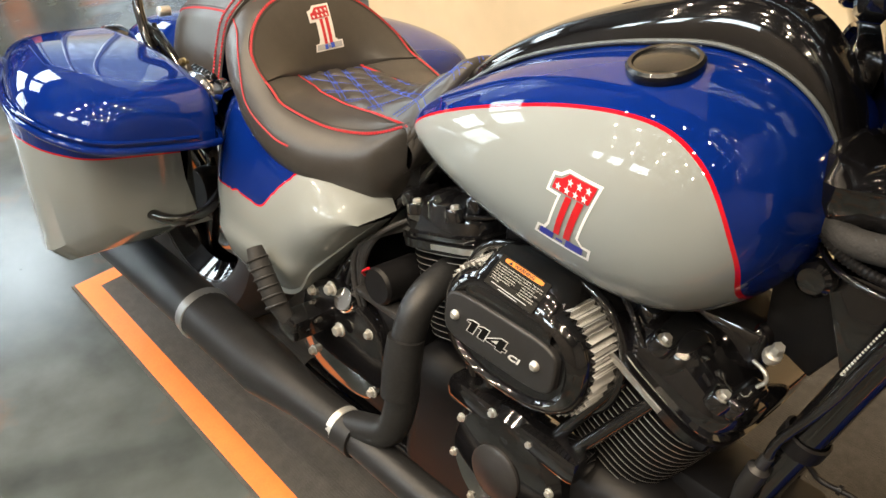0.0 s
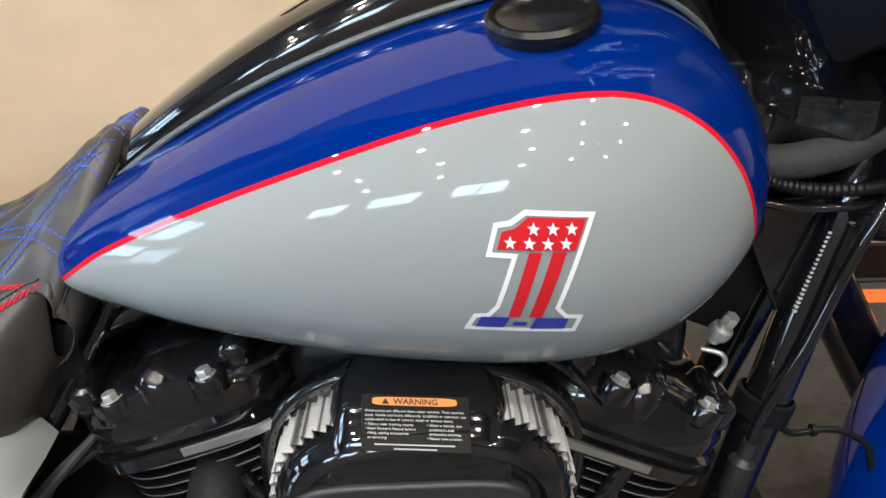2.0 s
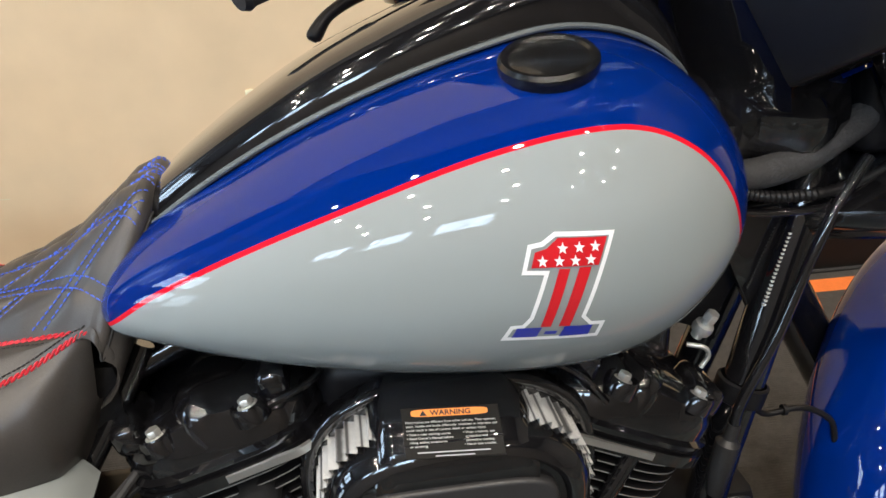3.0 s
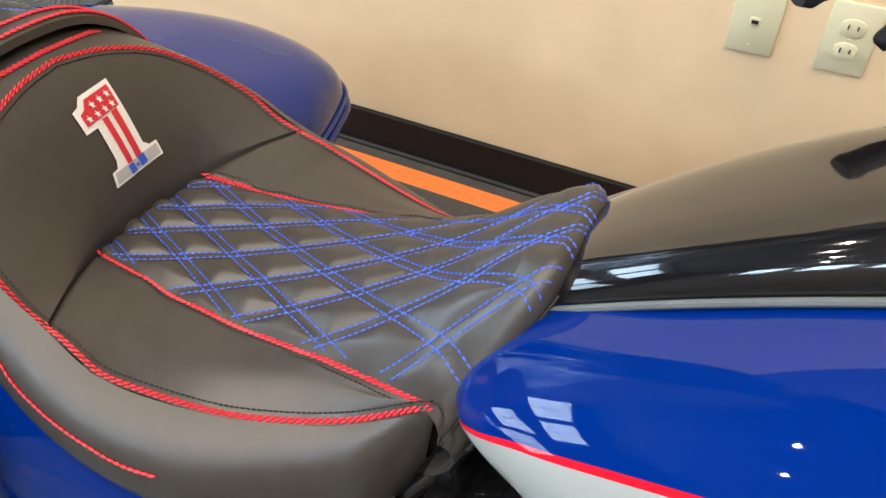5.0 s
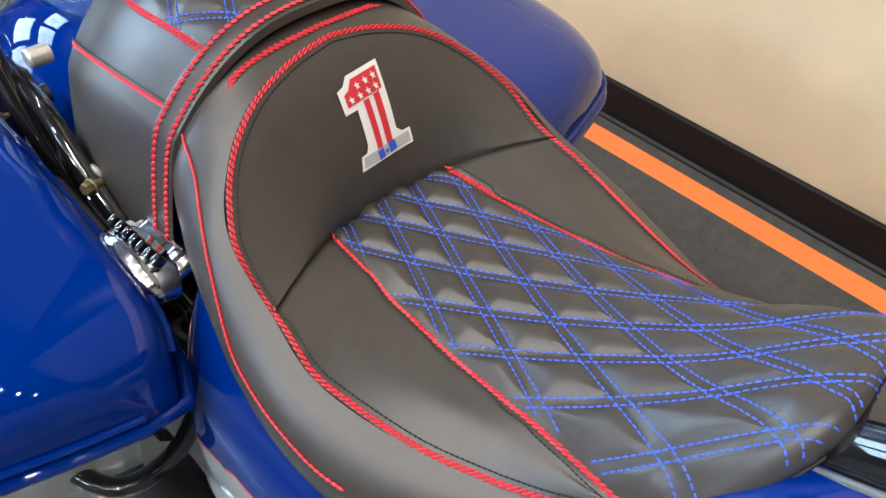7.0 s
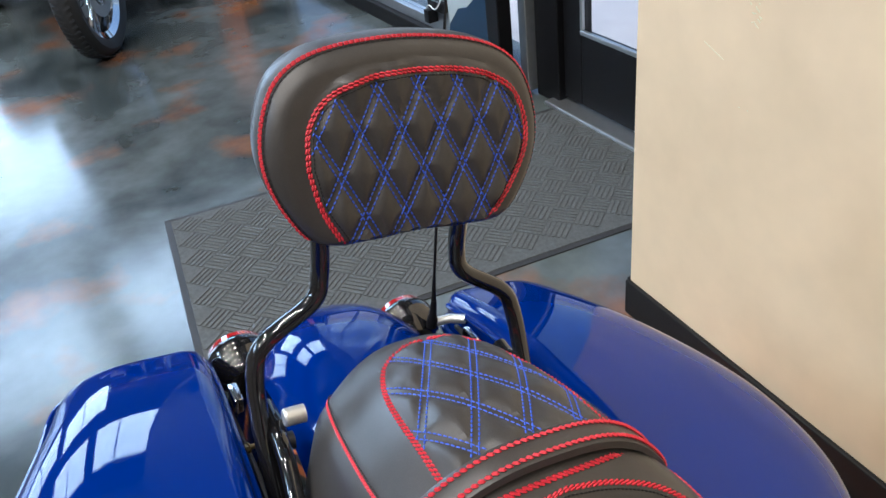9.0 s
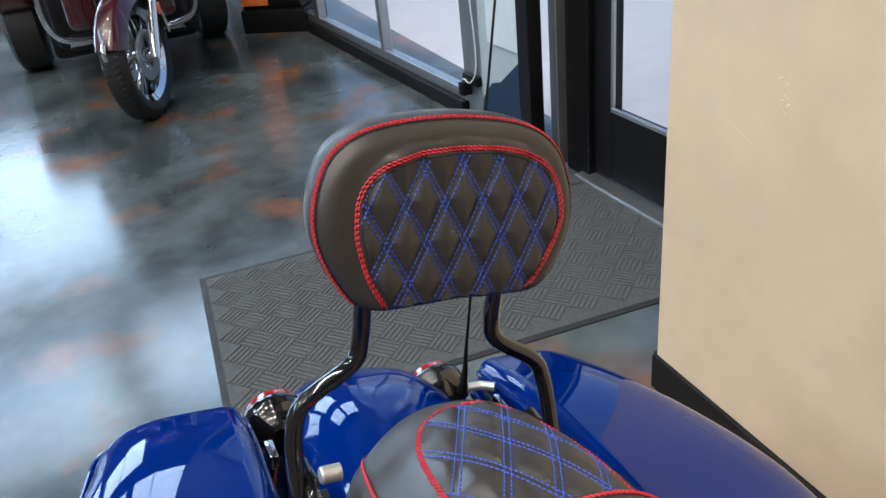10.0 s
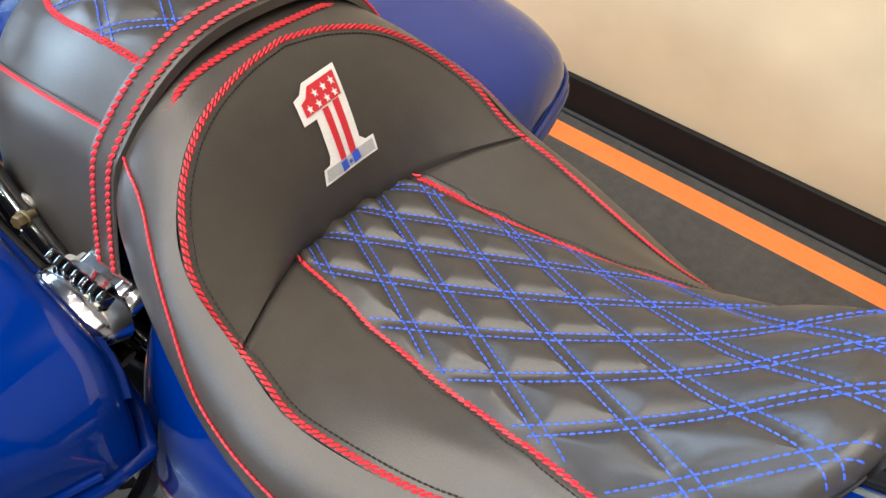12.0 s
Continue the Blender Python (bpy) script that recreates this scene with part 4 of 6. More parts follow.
pillion = part("pillion_seat", pil_bm, M["vinyl"], bike, "black vinyl passenger seat with blue diamond quilting")
red, blue, black = bmesh.new(), bmesh.new(), bmesh.new()
for run in quilt_lines(-0.419, -0.222, PQ_X0, PQ_SLOPE, pil_half):
    pts = [pil_tree.ray_cast(Vector((x, y, 1)), Vector((0, 0, -1)))[0] for x, y in run]
    pts = [p + Vector((0, 0, 0.0004)) for p in pts if p]
    stitch_into(blue, pts, pitch=0.0054, length=0.0048, r=0.00085)
for s in (-1, 1):
    for off, phase in ((0.0008, 0.0), (0.0030, 0.5)):
        pts = [pil_tree.ray_cast(Vector((p.x, s * (p.y - off if p.y > 0.02 else p.y), 1)), Vector((0, 0, -1)))[0] + Vector((0, 0, 0.0008)) for p in curve_points(PIL_PANEL, 10)]
        stitch_into(red, [p + Vector((-off if abs(p.y) < 0.03 else 0, 0, 0)) for p in pts], pitch=0.0054, length=0.0062, r=0.0012, slant=0.45 * s, phase=phase, on=pil_tree)
    side = [snap(pil_tree, (x, s * y, z), 0.001)[0] for x, y, z in curve_points([(-0.222, 0.127, 0.784), (-0.30, 0.126, 0.774), (-0.40, 0.115, 0.752), (-0.474, 0.090, 0.720)], 10)]
    stitch_into(red, side, pitch=0.0050, length=0.0058, r=0.0011, on=pil_tree)
    stitch_into(red, [p + Vector((0, s * 0.0004, -0.0018)) for p in side], pitch=0.0050, length=0.0058, r=0.0011, phase=0.5)
    stitch_into(black, [p + Vector((0, -s * 0.001, 0.0038)) for p in side], pitch=0.004, length=0.0039, r=0.0007)
tagged(part("red_stitching", red, M["redthread"], pillion, "red seams"), kind="stuff")
tagged(part("blue_stitching", blue, M["bluethread"], pillion, "blue diamond stitching"), kind="stuff")
tagged(part("black_stitching", black, M["blackthread"], pillion), kind="stuff")
# grab strap over the joint of the two seats
rows, tops = [], []
for k in range(61):
    a = math.pi * (-0.5 + k / 60)
    t = math.sin(a)
    y = 0.164 * t
    z = 0.843 - pil_drop(t)
    lean = 0.012 - 0.008 * t * t
    rows.append([(-0.232 + lean, y, z - 0.004), (-0.231 + lean, y, z + 0.0015), (-0.228 + lean, y, z + 0.003), (-0.206 + lean, y, z + 0.003), (-0.202 + lean, y, z + 0.001), (-0.201 + lean, y, z - 0.006)])
    tops.append((lean, y, z))
strap_bm = grid(rows)
strap_tree = tree_of(strap_bm)
strap = part("grab_strap", strap_bm, M["vinyl"], pillion, "black vinyl strap with two rows of red stitching")
sb = bmesh.new()
for dx in (-0.2265, -0.2085):
    stitch_into(sb, [snap(strap_tree, (dx + l, y * 1.015, z + 0.0065), 0.0011)[0] for l, y, z in tops], pitch=0.0062, length=0.0072, r=0.0019, slant=0.6, on=strap_tree)
tagged(part("red_stitching", sb, M["redthread"], strap), kind="stuff")

# backrest
TILT = 0.28
PADO = [(-0.158, 0.985), (-0.154, 1.03), (-0.132, 1.068), (-0.085, 1.089), (0, 1.097), (0.085, 1.089), (0.132, 1.068), (0.154, 1.03), (0.158, 0.985), (0.140, 0.940), (0.108, 0.907), (0.05, 0.904), (0, 0.906), (-0.05, 0.904), (-0.108, 0.907), (-0.140, 0.940)]
PADI = [(-0.122, 0.985), (-0.118, 1.02), (-0.098, 1.045), (-0.055, 1.060), (0, 1.064), (0.055, 1.060), (0.098, 1.045), (0.118, 1.02), (0.122, 0.985), (0.106, 0.945), (0.078, 0.908)]


def pad_mid(z):
    """The quilted panel sits a little off the middle."""
    return 0.010 + 0.011 * min(1.0, (z - 0.89) / 0.09)


def pad_x(z):
    return -0.470 - (z - 0.893) * TILT


PADO = [(y * 0.975 + 0.013, z - 0.012) for y, z in PADO]
PADI = [(y * 0.985 + pad_mid(0.896 + (z - 0.908) * 1.10), 0.896 + (z - 0.908) * 1.10) for y, z in PADI]
loop = curve_points([(0, y, z) for y, z in PADO], 8, True)
ZC = 0.983
PADQ, PSL = [0.72 + 0.083 * k for k in range(9)], 0.53


def pad_inner(y, z):
    """How far inside the inner seam a point lies, 0 to 1."""
    half = lerp(0.908 + (z - 0.896) / 1.10, [(0.90, 0.072), (0.908, 0.078), (0.945, 0.106), (0.985, 0.122), (1.02, 0.118), (1.045, 0.098), (1.058, 0.062), (1.064, 0.0)])
    return max(0.0, half * 0.985 - abs(y - pad_mid(z)))


rows = []
steps = [(-0.062, 0.0), (-0.062, 0.5), (-0.062, 0.86), (-0.056, 0.95), (-0.045, 0.99), (-0.030, 1.0), (-0.016, 0.985), (-0.006, 0.95), (-0.001, 0.90)] + [(0.001 + 0.006 * (1 - s * s), s) for s in [0.86 - 0.0215 * k for k in range(41)]]
for d, s in steps:
    row = []
    for p in loop:
        y, z = 0.013 + (p.y - 0.013) * max(s, 0.0005), ZC + (p.z - ZC) * max(s, 0.0005)
        x = pad_x(z) + d
        if d > 0:
            ins = pad_inner(y, z)
            x += (quilt_height(z, y - 0.018, PADQ, PSL) * min(1, ins / 0.01) if ins else 0) - 0.002 * math.exp(-(ins / 0.004) ** 2) * (1 if s < 0.88 else 0)
        row.append((x, y, z))
    rows.append(row)
pad_bm = grid(rows, close_v=True)
bmesh.ops.recalc_face_normals(pad_bm, faces=pad_bm.faces)
pad_tree = tree_of(pad_bm)
pad = part("backrest_pad", pad_bm, M["vinyl"], bike, "black quilted vinyl passenger backrest pad with red seams")
red, blue, black = bmesh.new(), bmesh.new(), bmesh.new()


def on_pad(y, z, lift=0.0008):
    q, n, _, _ = pad_tree.ray_cast(Vector((-0.2, y, z + 0.27 * TILT)), Vector((-1, 0, -TILT)).normalized())
    return q + Vector((1, 0, TILT)).normalized() * lift if q else None


def pad_line(pts, bm, **k):
    P = [on_pad(p.y, p.z) for p in pts]
    N = (1, 0, TILT)
    P = [p for p in P if p]
    stitch_into(bm, P, up=[N] * (len(resample(P, k.get("pitch", 0.0052))) + 2), **k)


inner = curve_points([(0, y, z) for y, z in PADI], 10)
left = curve_points([(0, y * 0.985 + pad_mid(z), z) for y, z in ((-0.078, 0.896), (-0.106, 0.937), (-0.122, 0.981))], 10)
for off, phase in ((0.0008, 0.0), (0.0036, 0.5)):
    ring = [Vector((0, p.y * (1 + off / 0.11), ZC + (p.z - ZC) * (1 + off / 0.08))) for p in left + inner[1:]]
    pad_line(ring, red, pitch=0.0060, length=0.0070, r=0.0013, slant=0.28, phase=phase)
pad_line([Vector((0, p.y * 0.965, ZC + (p.z - ZC) * 0.95)) for p in left + inner[1:]], black, pitch=0.004, length=0.0039, r=0.0007)
for zz in PADQ:
    for s in (-1, 1):
        for off in (-0.0034, 0.0034):
            run = []
            for k in range(161):
                z = 0.893 + 0.18 * k / 160
                y = s * PSL * (z - zz) + off + 0.018
                if pad_inner(y, z) > 0.003:
                    run.append(Vector((0, y, z)))
            if len(run) > 5:
                pad_line(run, blue, pitch=0.0054, length=0.0048, r=0.00085)
rim = [Vector((pad_x(p.z) - 0.014, 0.013 + (p.y - 0.013) * 0.985, ZC + (p.z - ZC) * 0.985)) for p in loop if p.z > 0.898]
rim.sort(key=lambda p: math.atan2(p.y - 0.013, p.z - 0.92))
for dd, bmx, rr, phase in ((0.0, red, 0.0013, 0.0), (-0.0026, red, 0.0013, 0.5), (0.0042, black, 0.0008, 0.0)):
    pts = [snap(pad_tree, p + Vector((dd, 0, 0)), 0.001)[0] for p in rim]
    stitch_into(bmx, pts, up=[(0.5, p.y * 6, (p.z - ZC) * 8) for p in resample(pts, 0.0056)] + [(1, 0, 0)] * 3, pitch=0.0056, length=0.0063, r=rr, phase=phase)
tagged(part("red_stitching", red, M["redthread"], pad, "red double stitched seams"), kind="stuff")
tagged(part("blue_stitching", blue, M["bluethread"], pad, "blue diamond stitching"), kind="stuff")
tagged(part("black_stitching", black, M["blackthread"], pad), kind="stuff")
for s in (-1, 1):
    up = part("backrest_upright", tube([(-0.515, s * 0.082, 0.96), (-0.512, s * 0.082, 0.90), (-0.512, s * 0.082, 0.845), (-0.508, s * 0.092, 0.815), (-0.503, s * 0.145, 0.780), (-0.493, s * 0.160, 0.748), (-0.46, s * 0.163, 0.69), (-0.41, s * 0.160, 0.63), (-0.36, s * 0.158, 0.58), (-0.30, s * 0.156, 0.54), (-0.25, s * 0.150, 0.52)], 0.0102, 14, smooth_n=8), M["black"], bike, "gloss black bent steel sissy bar tube")
    for x, z in ((-0.455, 0.682), (-0.415, 0.632), (-0.375, 0.590)):
        part("mount_knob", lathe([(0, -0.016), (0.010, -0.016), (0.010, -0.006), (0.014, -0.004), (0.014, 0.004), (0.010, 0.006), (0.008, 0.014), (0, 0.015)], Matrix.Translation((x, s * 0.148, z)) @ pose(0, 0, 0, 90), 18), M["darkgrey"], up)
    if s < 0:
        part("docking_stud", lathe([(0, 0), (0.0095, 0), (0.0095, 0.020), (0.0078, 0.022), (0, 0.022)], Matrix.Translation((-0.430, s * 0.128, 0.738)) @ pose(0, 0, 0, -90 * s), 18), M["zinc"], up, "bright docking stud")
    for x, y, z, k, mt in ((-0.244, 0.168, 0.664, 0.75, "zinc"), (-0.300, 0.171, 0.680, 0.62, "brass"), (-0.499, 0.170, 0.646, 0.5, "brass"), (-0.345, 0.150, 0.655, 0.8, "zinc")) if s < 0 else ():
        w = Matrix.Translation((x, s * y, z)) @ pose(0, 0, 0, -78 * s, 0, 18) @ Matrix.Scale(k, 4)
        b = lathe([(0.006, -0.016), (0.006, 0.0), (0.0125, 0.0), (0.0125, 0.003), (0.010, 0.004)], w, 20)
        lathe([(0.010, 0.004), (0.010, 0.013), (0.0085, 0.015), (0, 0.015)], w, 6, b)
        part("docking_bolt", b, M[mt], up, "bright flanged bolt" if mt == "zinc" else "yellow plated bolt")
    part("support_arm", tube([(-0.50, s * 0.150, 0.700), (-0.43, s * 0.150, 0.690), (-0.34, s * 0.158, 0.655), (-0.25, s * 0.160, 0.620), (-0.20, s * 0.150, 0.59)], 0.0095, 12, smooth_n=6), M["black"], up)
    part("docking_bracket", prism([(-0.50, 0.70), (-0.46, 0.71), (-0.33, 0.60), (-0.33, 0.56), (-0.37, 0.55), (-0.50, 0.66)], 0.006, Matrix.Translation((0, s * 0.142, 0)) @ pose(0, 0, 0, 90), 0.001), M["black"], up)


def bag(s, dy):
    """A hard saddlebag with its lid: s is -1 for the exhaust side."""
    top = [(-0.725, 0.622), (-0.712, 0.640), (-0.69, 0.650), (-0.60, 0.674), (-0.48, 0.690), (-0.34, 0.697), (-0.22, 0.693), (-0.16, 0.687), (-0.13, 0.677), (-0.112, 0.661), (-0.100, 0.630)]
    outer = [(-0.725, 0.315), (-0.70, 0.350), (-0.62, 0.375), (-0.50, 0.415), (-0.36, 0.445), (-0.25, 0.440), (-0.18, 0.415), (-0.138, 0.378), (-0.115, 0.310), (-0.100, 0.250)]
    toe = 0.026 if s < 0 else 0.0
    inner = [(-0.725, 0.205), (-0.715, 0.185), (-0.69, 0.174), (-0.50, 0.174 + 0.35 * toe), (-0.2, 0.174 + toe), (-0.14, 0.180 + toe), (-0.100, 0.208 + 0.6 * toe)]
    lid, body, lip = [], [], []
    for i in range(61):
        x = -0.725 + 0.625 * (0.5 - 0.5 * math.cos(math.pi * i / 60))
        zt, yo, yi = lerp(x, top), lerp(x, outer) + dy, lerp(x, inner) + dy
        zl = min(zt - 0.02, lerp(x, [(-0.725, 0.585), (-0.5, 0.600), (-0.3, 0.610), (-0.10, 0.605)]))
        row = [(x, s * yi, zl), (x, s * yi, zt - 0.020), (x, s * (yi + 0.003), zt - 0.008), (x, s * (yi + 0.010), zt - 0.002), (x, s * (yi + 0.022), zt)]
        for f in (0.012, 0.05, 0.12, 0.2, 0.3, 0.4, 0.5, 0.6, 0.7, 0.78, 0.85, 0.9, 0.94, 0.97, 0.985, 0.995, 1.0):
            row.append((x, s * (yi + 0.022 + (yo - yi - 0.022) * f), zl + (zt - zl) * (1 - f ** 4.5) ** 0.42))
        lid.append(row)
        lip.append((x, s * (yo + 0.003), zl + 0.003))
        zb = lerp(x, [(-0.725, 0.34), (-0.6, 0.30), (-0.35, 0.30), (-0.13, 0.42)])
        x = -0.72 + (x + 0.725) * 0.85
        body.append([(x, s * (yi + 0.002), zl - 0.001), (x, s * (yo - 0.004), zl - 0.001), (x, s * (yo - 0.004), zl - 0.02), (x, s * (yo - 0.012), zl - 0.09), (x, s * (yo - 0.03), zb + 0.03), (x, s * (yo - 0.06), zb), (x, s * (yi + 0.02), zb)])
    p = part("saddlebag", grid(body, close_v=True, cap=True), M["bagpaint"], bike, "pale grey hard saddlebag with a blue lid")
    paint_attribute(p, lambda x, z: z - lerp(x, [(-0.725, 0.552), (-0.3, 0.566), (-0.13, 0.562)]))
    ld = part("lid", grid(lid, close_v=True, cap=True), M["blue"], p, "glossy blue saddlebag lid")
    ring = lip + [(x, s * (abs(p[1]) - 0.006), z) for (x, _, z), p in reversed(list(zip(lip, [r[0] for r in lid])))]
    part("lid_lip", tube(ring, 0.0065, 10, True), M["blue"], ld)
    part("lid_fold", tube([(x, y, z + 0.014) for x, y, z in lip], 0.0035, 8), M["blue"], ld)
    rail = curve_points([(-0.66, s * (0.168 + dy), 0.615), (-0.45, s * (0.168 + dy), 0.628), (-0.27, s * (0.168 + dy), 0.605)], 6)
    part("lid_gasket", tube(rail, 0.004, 8), M["rubber"], ld)
    lm = Matrix.Translation((-0.205, s * (0.186 + dy), 0.664)) @ pose(0, 0, 0, 68 * -s) @ Matrix.Diagonal((2.0, 1.0, 1.0, 1.0))
    latch = part("lid_latch", lathe([(0, 0.024), (0.010, 0.0235), (0.018, 0.020), (0.022, 0.013), (0.0235, 0.004), (0.0235, -0.01)], lm, 36), M["chrome"], p, "polished chrome half round lid latch")
    for k in range(7):
        part("latch_rib", box((-0.034 + 0.0105 * k, -0.005, 0.0), (-0.0275 + 0.0105 * k, 0.005, 0.012), 0.002, Matrix.Translation((-0.205, s * (0.180 + dy), 0.684)) @ pose(0, 0, 0, 30 * -s)), M["black"], latch)
    lp = Matrix.Translation((-0.203, s * (0.163 + dy), 0.672)) @ pose(0, 0, 0, 20 * -s)
    part("latch_plate", box((-0.036, -0.013, -0.012), (0.036, 0.013, 0.004), 0.0075, lp, seg=4), M["chrome"], latch)
    part("latch_key", box((-0.006, -0.005, 0.0035), (0.004, 0.004, 0.0052), 0.001, lp), M["dark"], latch)
    part("latch_lever", box((0.014, -0.008, 0.003), (0.026, 0.009, 0.0085), 0.003, lp), M["chrome"], latch)
    edge = [(x, s * (lerp(x, inner) + dy - 0.001), lerp(x, top) - 0.022) for x in [-0.70 + 0.58 * k / 40 for k in range(41)]]
    part("lid_edge", tube(edge, 0.0045, 8), M["blue"], ld)
    for x, z in ((-0.60, 0.640), (-0.33, 0.628)):
        part("lid_hinge", box((x - 0.018, s * (0.158 + dy) - 0.006, z - 0.016), (x + 0.018, s * (0.158 + dy) + 0.006, z + 0.006), 0.003), M["chrome"], ld)
    return p


bag(-1, 0.0)
bag(1, 0.015)

# rear fender
rows = []
for i in range(41):
    a = radians(-52 + 165 * i / 40)
    cx, cz, R = -0.55, 0.33, 0.365
    rows.append([(cx - (R - 0.06 * abs(t) ** 3.2) * math.sin(a), 0.118 * t, cz + (R - 0.06 * abs(t) ** 3.2) * math.cos(a)) for t in [k / 14 - 1 for k in range(29)]])
fender = part("rear_fender", grid(rows), M["blue"], bike, "glossy blue rear fender")
part("tail_lamp", box((-0.80, -0.035, 0.588), (-0.765, 0.055, 0.600), 0.005), M["lens"], fender, "red tail lamp strip")
for s in (-1, 1):
    sig = part("turn_signal", lathe([(0, -0.032), (0.020, -0.030), (0.032, -0.018), (0.035, 0), (0.035, 0.006), (0.033, 0.010)], Matrix.Translation((-0.705, s * 0.124, 0.602)) @ pose(0, 0, 0, 0, -82, 0) @ Matrix.Scale(1.32, 4), 28), M["black"], bike, "gloss black bullet turn signal")
    part("signal_lens", lathe([(0.033, 0.010), (0.030, 0.018), (0.018, 0.025), (0, 0.027)], Matrix.Translation((-0.705, s * 0.124, 0.602)) @ pose(0, 0, 0, 0, -82, 0) @ Matrix.Scale(1.32, 4), 28), M["lens"], sig, "red lens")
    part("signal_stem", tube([(-0.69, s * 0.10, 0.602), (-0.69, s * 0.06, 0.606)], 0.008, 12), M["black"], sig)
ant = part("antenna", tube([(-0.66, 0.142, 0.66), (-0.665, 0.142, 0.71), (-0.72, 0.142, 1.5)], [0.0042, 0.0022, 0.0013], 10), M["satin"], bike, "thin black whip antenna")
part("antenna_base", lathe([(0, 0), (0.008, 0), (0.008, 0.012), (0.0055, 0.022), (0.0042, 0.045), (0, 0.046)], Matrix.Translation((-0.66, 0.142, 0.625)), 16), M["satin"], ant)
part("antenna_bracket", tube([(-0.66, 0.148, 0.632), (-0.655, 0.168, 0.636), (-0.64, 0.185, 0.640)], 0.007, 10), M["zinc"], ant)

# side cover under the seat
SIDE = [(-0.138, 0.529), (-0.055, 0.533), (-0.01, 0.531), (0.012, 0.536), (0.030, 0.556), (0.050, 0.582), (0.072, 0.605), (0.09, 0.64)]


def side_cover(s):
    rows = []
    TOPZ = [(-0.165, 0.665), (-0.05, 0.655), (0.05, 0.634), (0.12, 0.614), (0.17, 0.604), (0.195, 0.592), (0.208, 0.575)]
    BOTZ = [(-0.20, 0.40), (-0.165, 0.36), (-0.13, 0.338), (0.0, 0.352), (0.06, 0.385), (0.10, 0.445), (0.15, 0.50), (0.19, 0.548), (0.208, 0.570)]
    for i in range(61):
        x = -0.165 + 0.373 * i / 60
        zt, zb = lerp(x, TOPZ), lerp(x, BOTZ)
        row = []
        for k in range(29):
            t = k / 28
            z = zt + (zb - zt) * t
            y = 0.168 + 0.045 * math.sin(math.pi * min(1, t * 1.05)) ** 0.6 - 0.05 * max(0, (x - 0.12) / 0.1) ** 2 - 0.03 * max(0, (-0.10 - x) / 0.07) ** 2
            y += 0.010 / (1 + math.exp(-(0.45 - z) / 0.006)) - 0.012 * max(0, (0.45 - z) / 0.1)
            row.append((x, s * y, z))
        row += [(x, s * 0.11, zb), ]
        row.insert(0, (x, s * 0.10, zt + 0.004))
        rows.append(row)
    p = part("side_cover", grid(rows), M["tank"], bike, "pale grey side cover with a blue top and red pinstripe")
    P = [(a.x, a.z) for a in curve_points([(x, 0, z) for x, z in SIDE], 8)]
    f0 = np.array(P)

    def f(x, z):
        d = np.sqrt(((f0 - np.array((x, z))) ** 2).sum(1)).min()
        zl = np.interp(x, f0[:, 0], f0[:, 1]) if x < 0.09 else 9
        return d if z > zl else -d
    paint_attribute(p, f)
    return p


side_cover(-1)
side_cover(1)
for s in (-1, 1):
    part("saddlebag_guard", tube([(-0.21, s * 0.14, 0.48), (-0.170, s * 0.205, 0.456), (-0.164, s * 0.252, 0.450), (-0.178, s * 0.280, 0.450), (-0.22, s * 0.296, 0.450), (-0.30, s * 0.30, 0.43)], 0.010, 14, smooth_n=6), M["black"], bike, "gloss black tubular saddlebag guard")


# ---- engine and frame ----
def words(body, size, m, lift=0.0003, offset=0.0, spacing=1.0):
    """Lettering as a flat mesh, in the built-in font."""
    cu = bpy.data.curves.new("lettering", "FONT")
    cu.body, cu.size, cu.extrude, cu.offset = body, size, lift, offset
    cu.resolution_u, cu.space_character = 3, spacing
    ob = bpy.data.objects.new("lettering", cu)
    scene.collection.objects.link(ob)
    bpy.context.view_layer.update()
    me = bpy.data.meshes.new_from_object(ob.evaluated_get(bpy.context.evaluated_depsgraph_get()))
    bpy.data.objects.remove(ob)
    bm = bmesh.new()
    bm.from_mesh(me)
    bpy.data.meshes.remove(me)
    bmesh.ops.transform(bm, matrix=m, verts=bm.verts[:])
    return bm


def bolt(parent, p, m, r=0.0075, h=0.010):
    """A hex flange bolt."""
    w = Matrix.Translation(p) @ m
    b = lathe([(0, 0), (r * 1.35, 0), (r * 1.35, 0.0022), (r, 0.003)], w, 20)
    lathe([(r, 0.003), (r, h - 0.0015), (r * 0.85, h), (0, h)], w, 6, b)
    return part("bolt", b, M["zinc"], parent, "zinc plated hex bolt")


def oval(cx, cz, a, b, n=2.6, k=48):
    return [(cx + a * math.copysign(abs(math.cos(t)) ** (2 / n), math.cos(t)), cz + b * math.copysign(abs(math.sin(t)) ** (2 / n), math.sin(t))) for t in [2 * math.pi * i / k for i in range(k)]]


ON_SIDE = pose(0, 0, 0, 90)


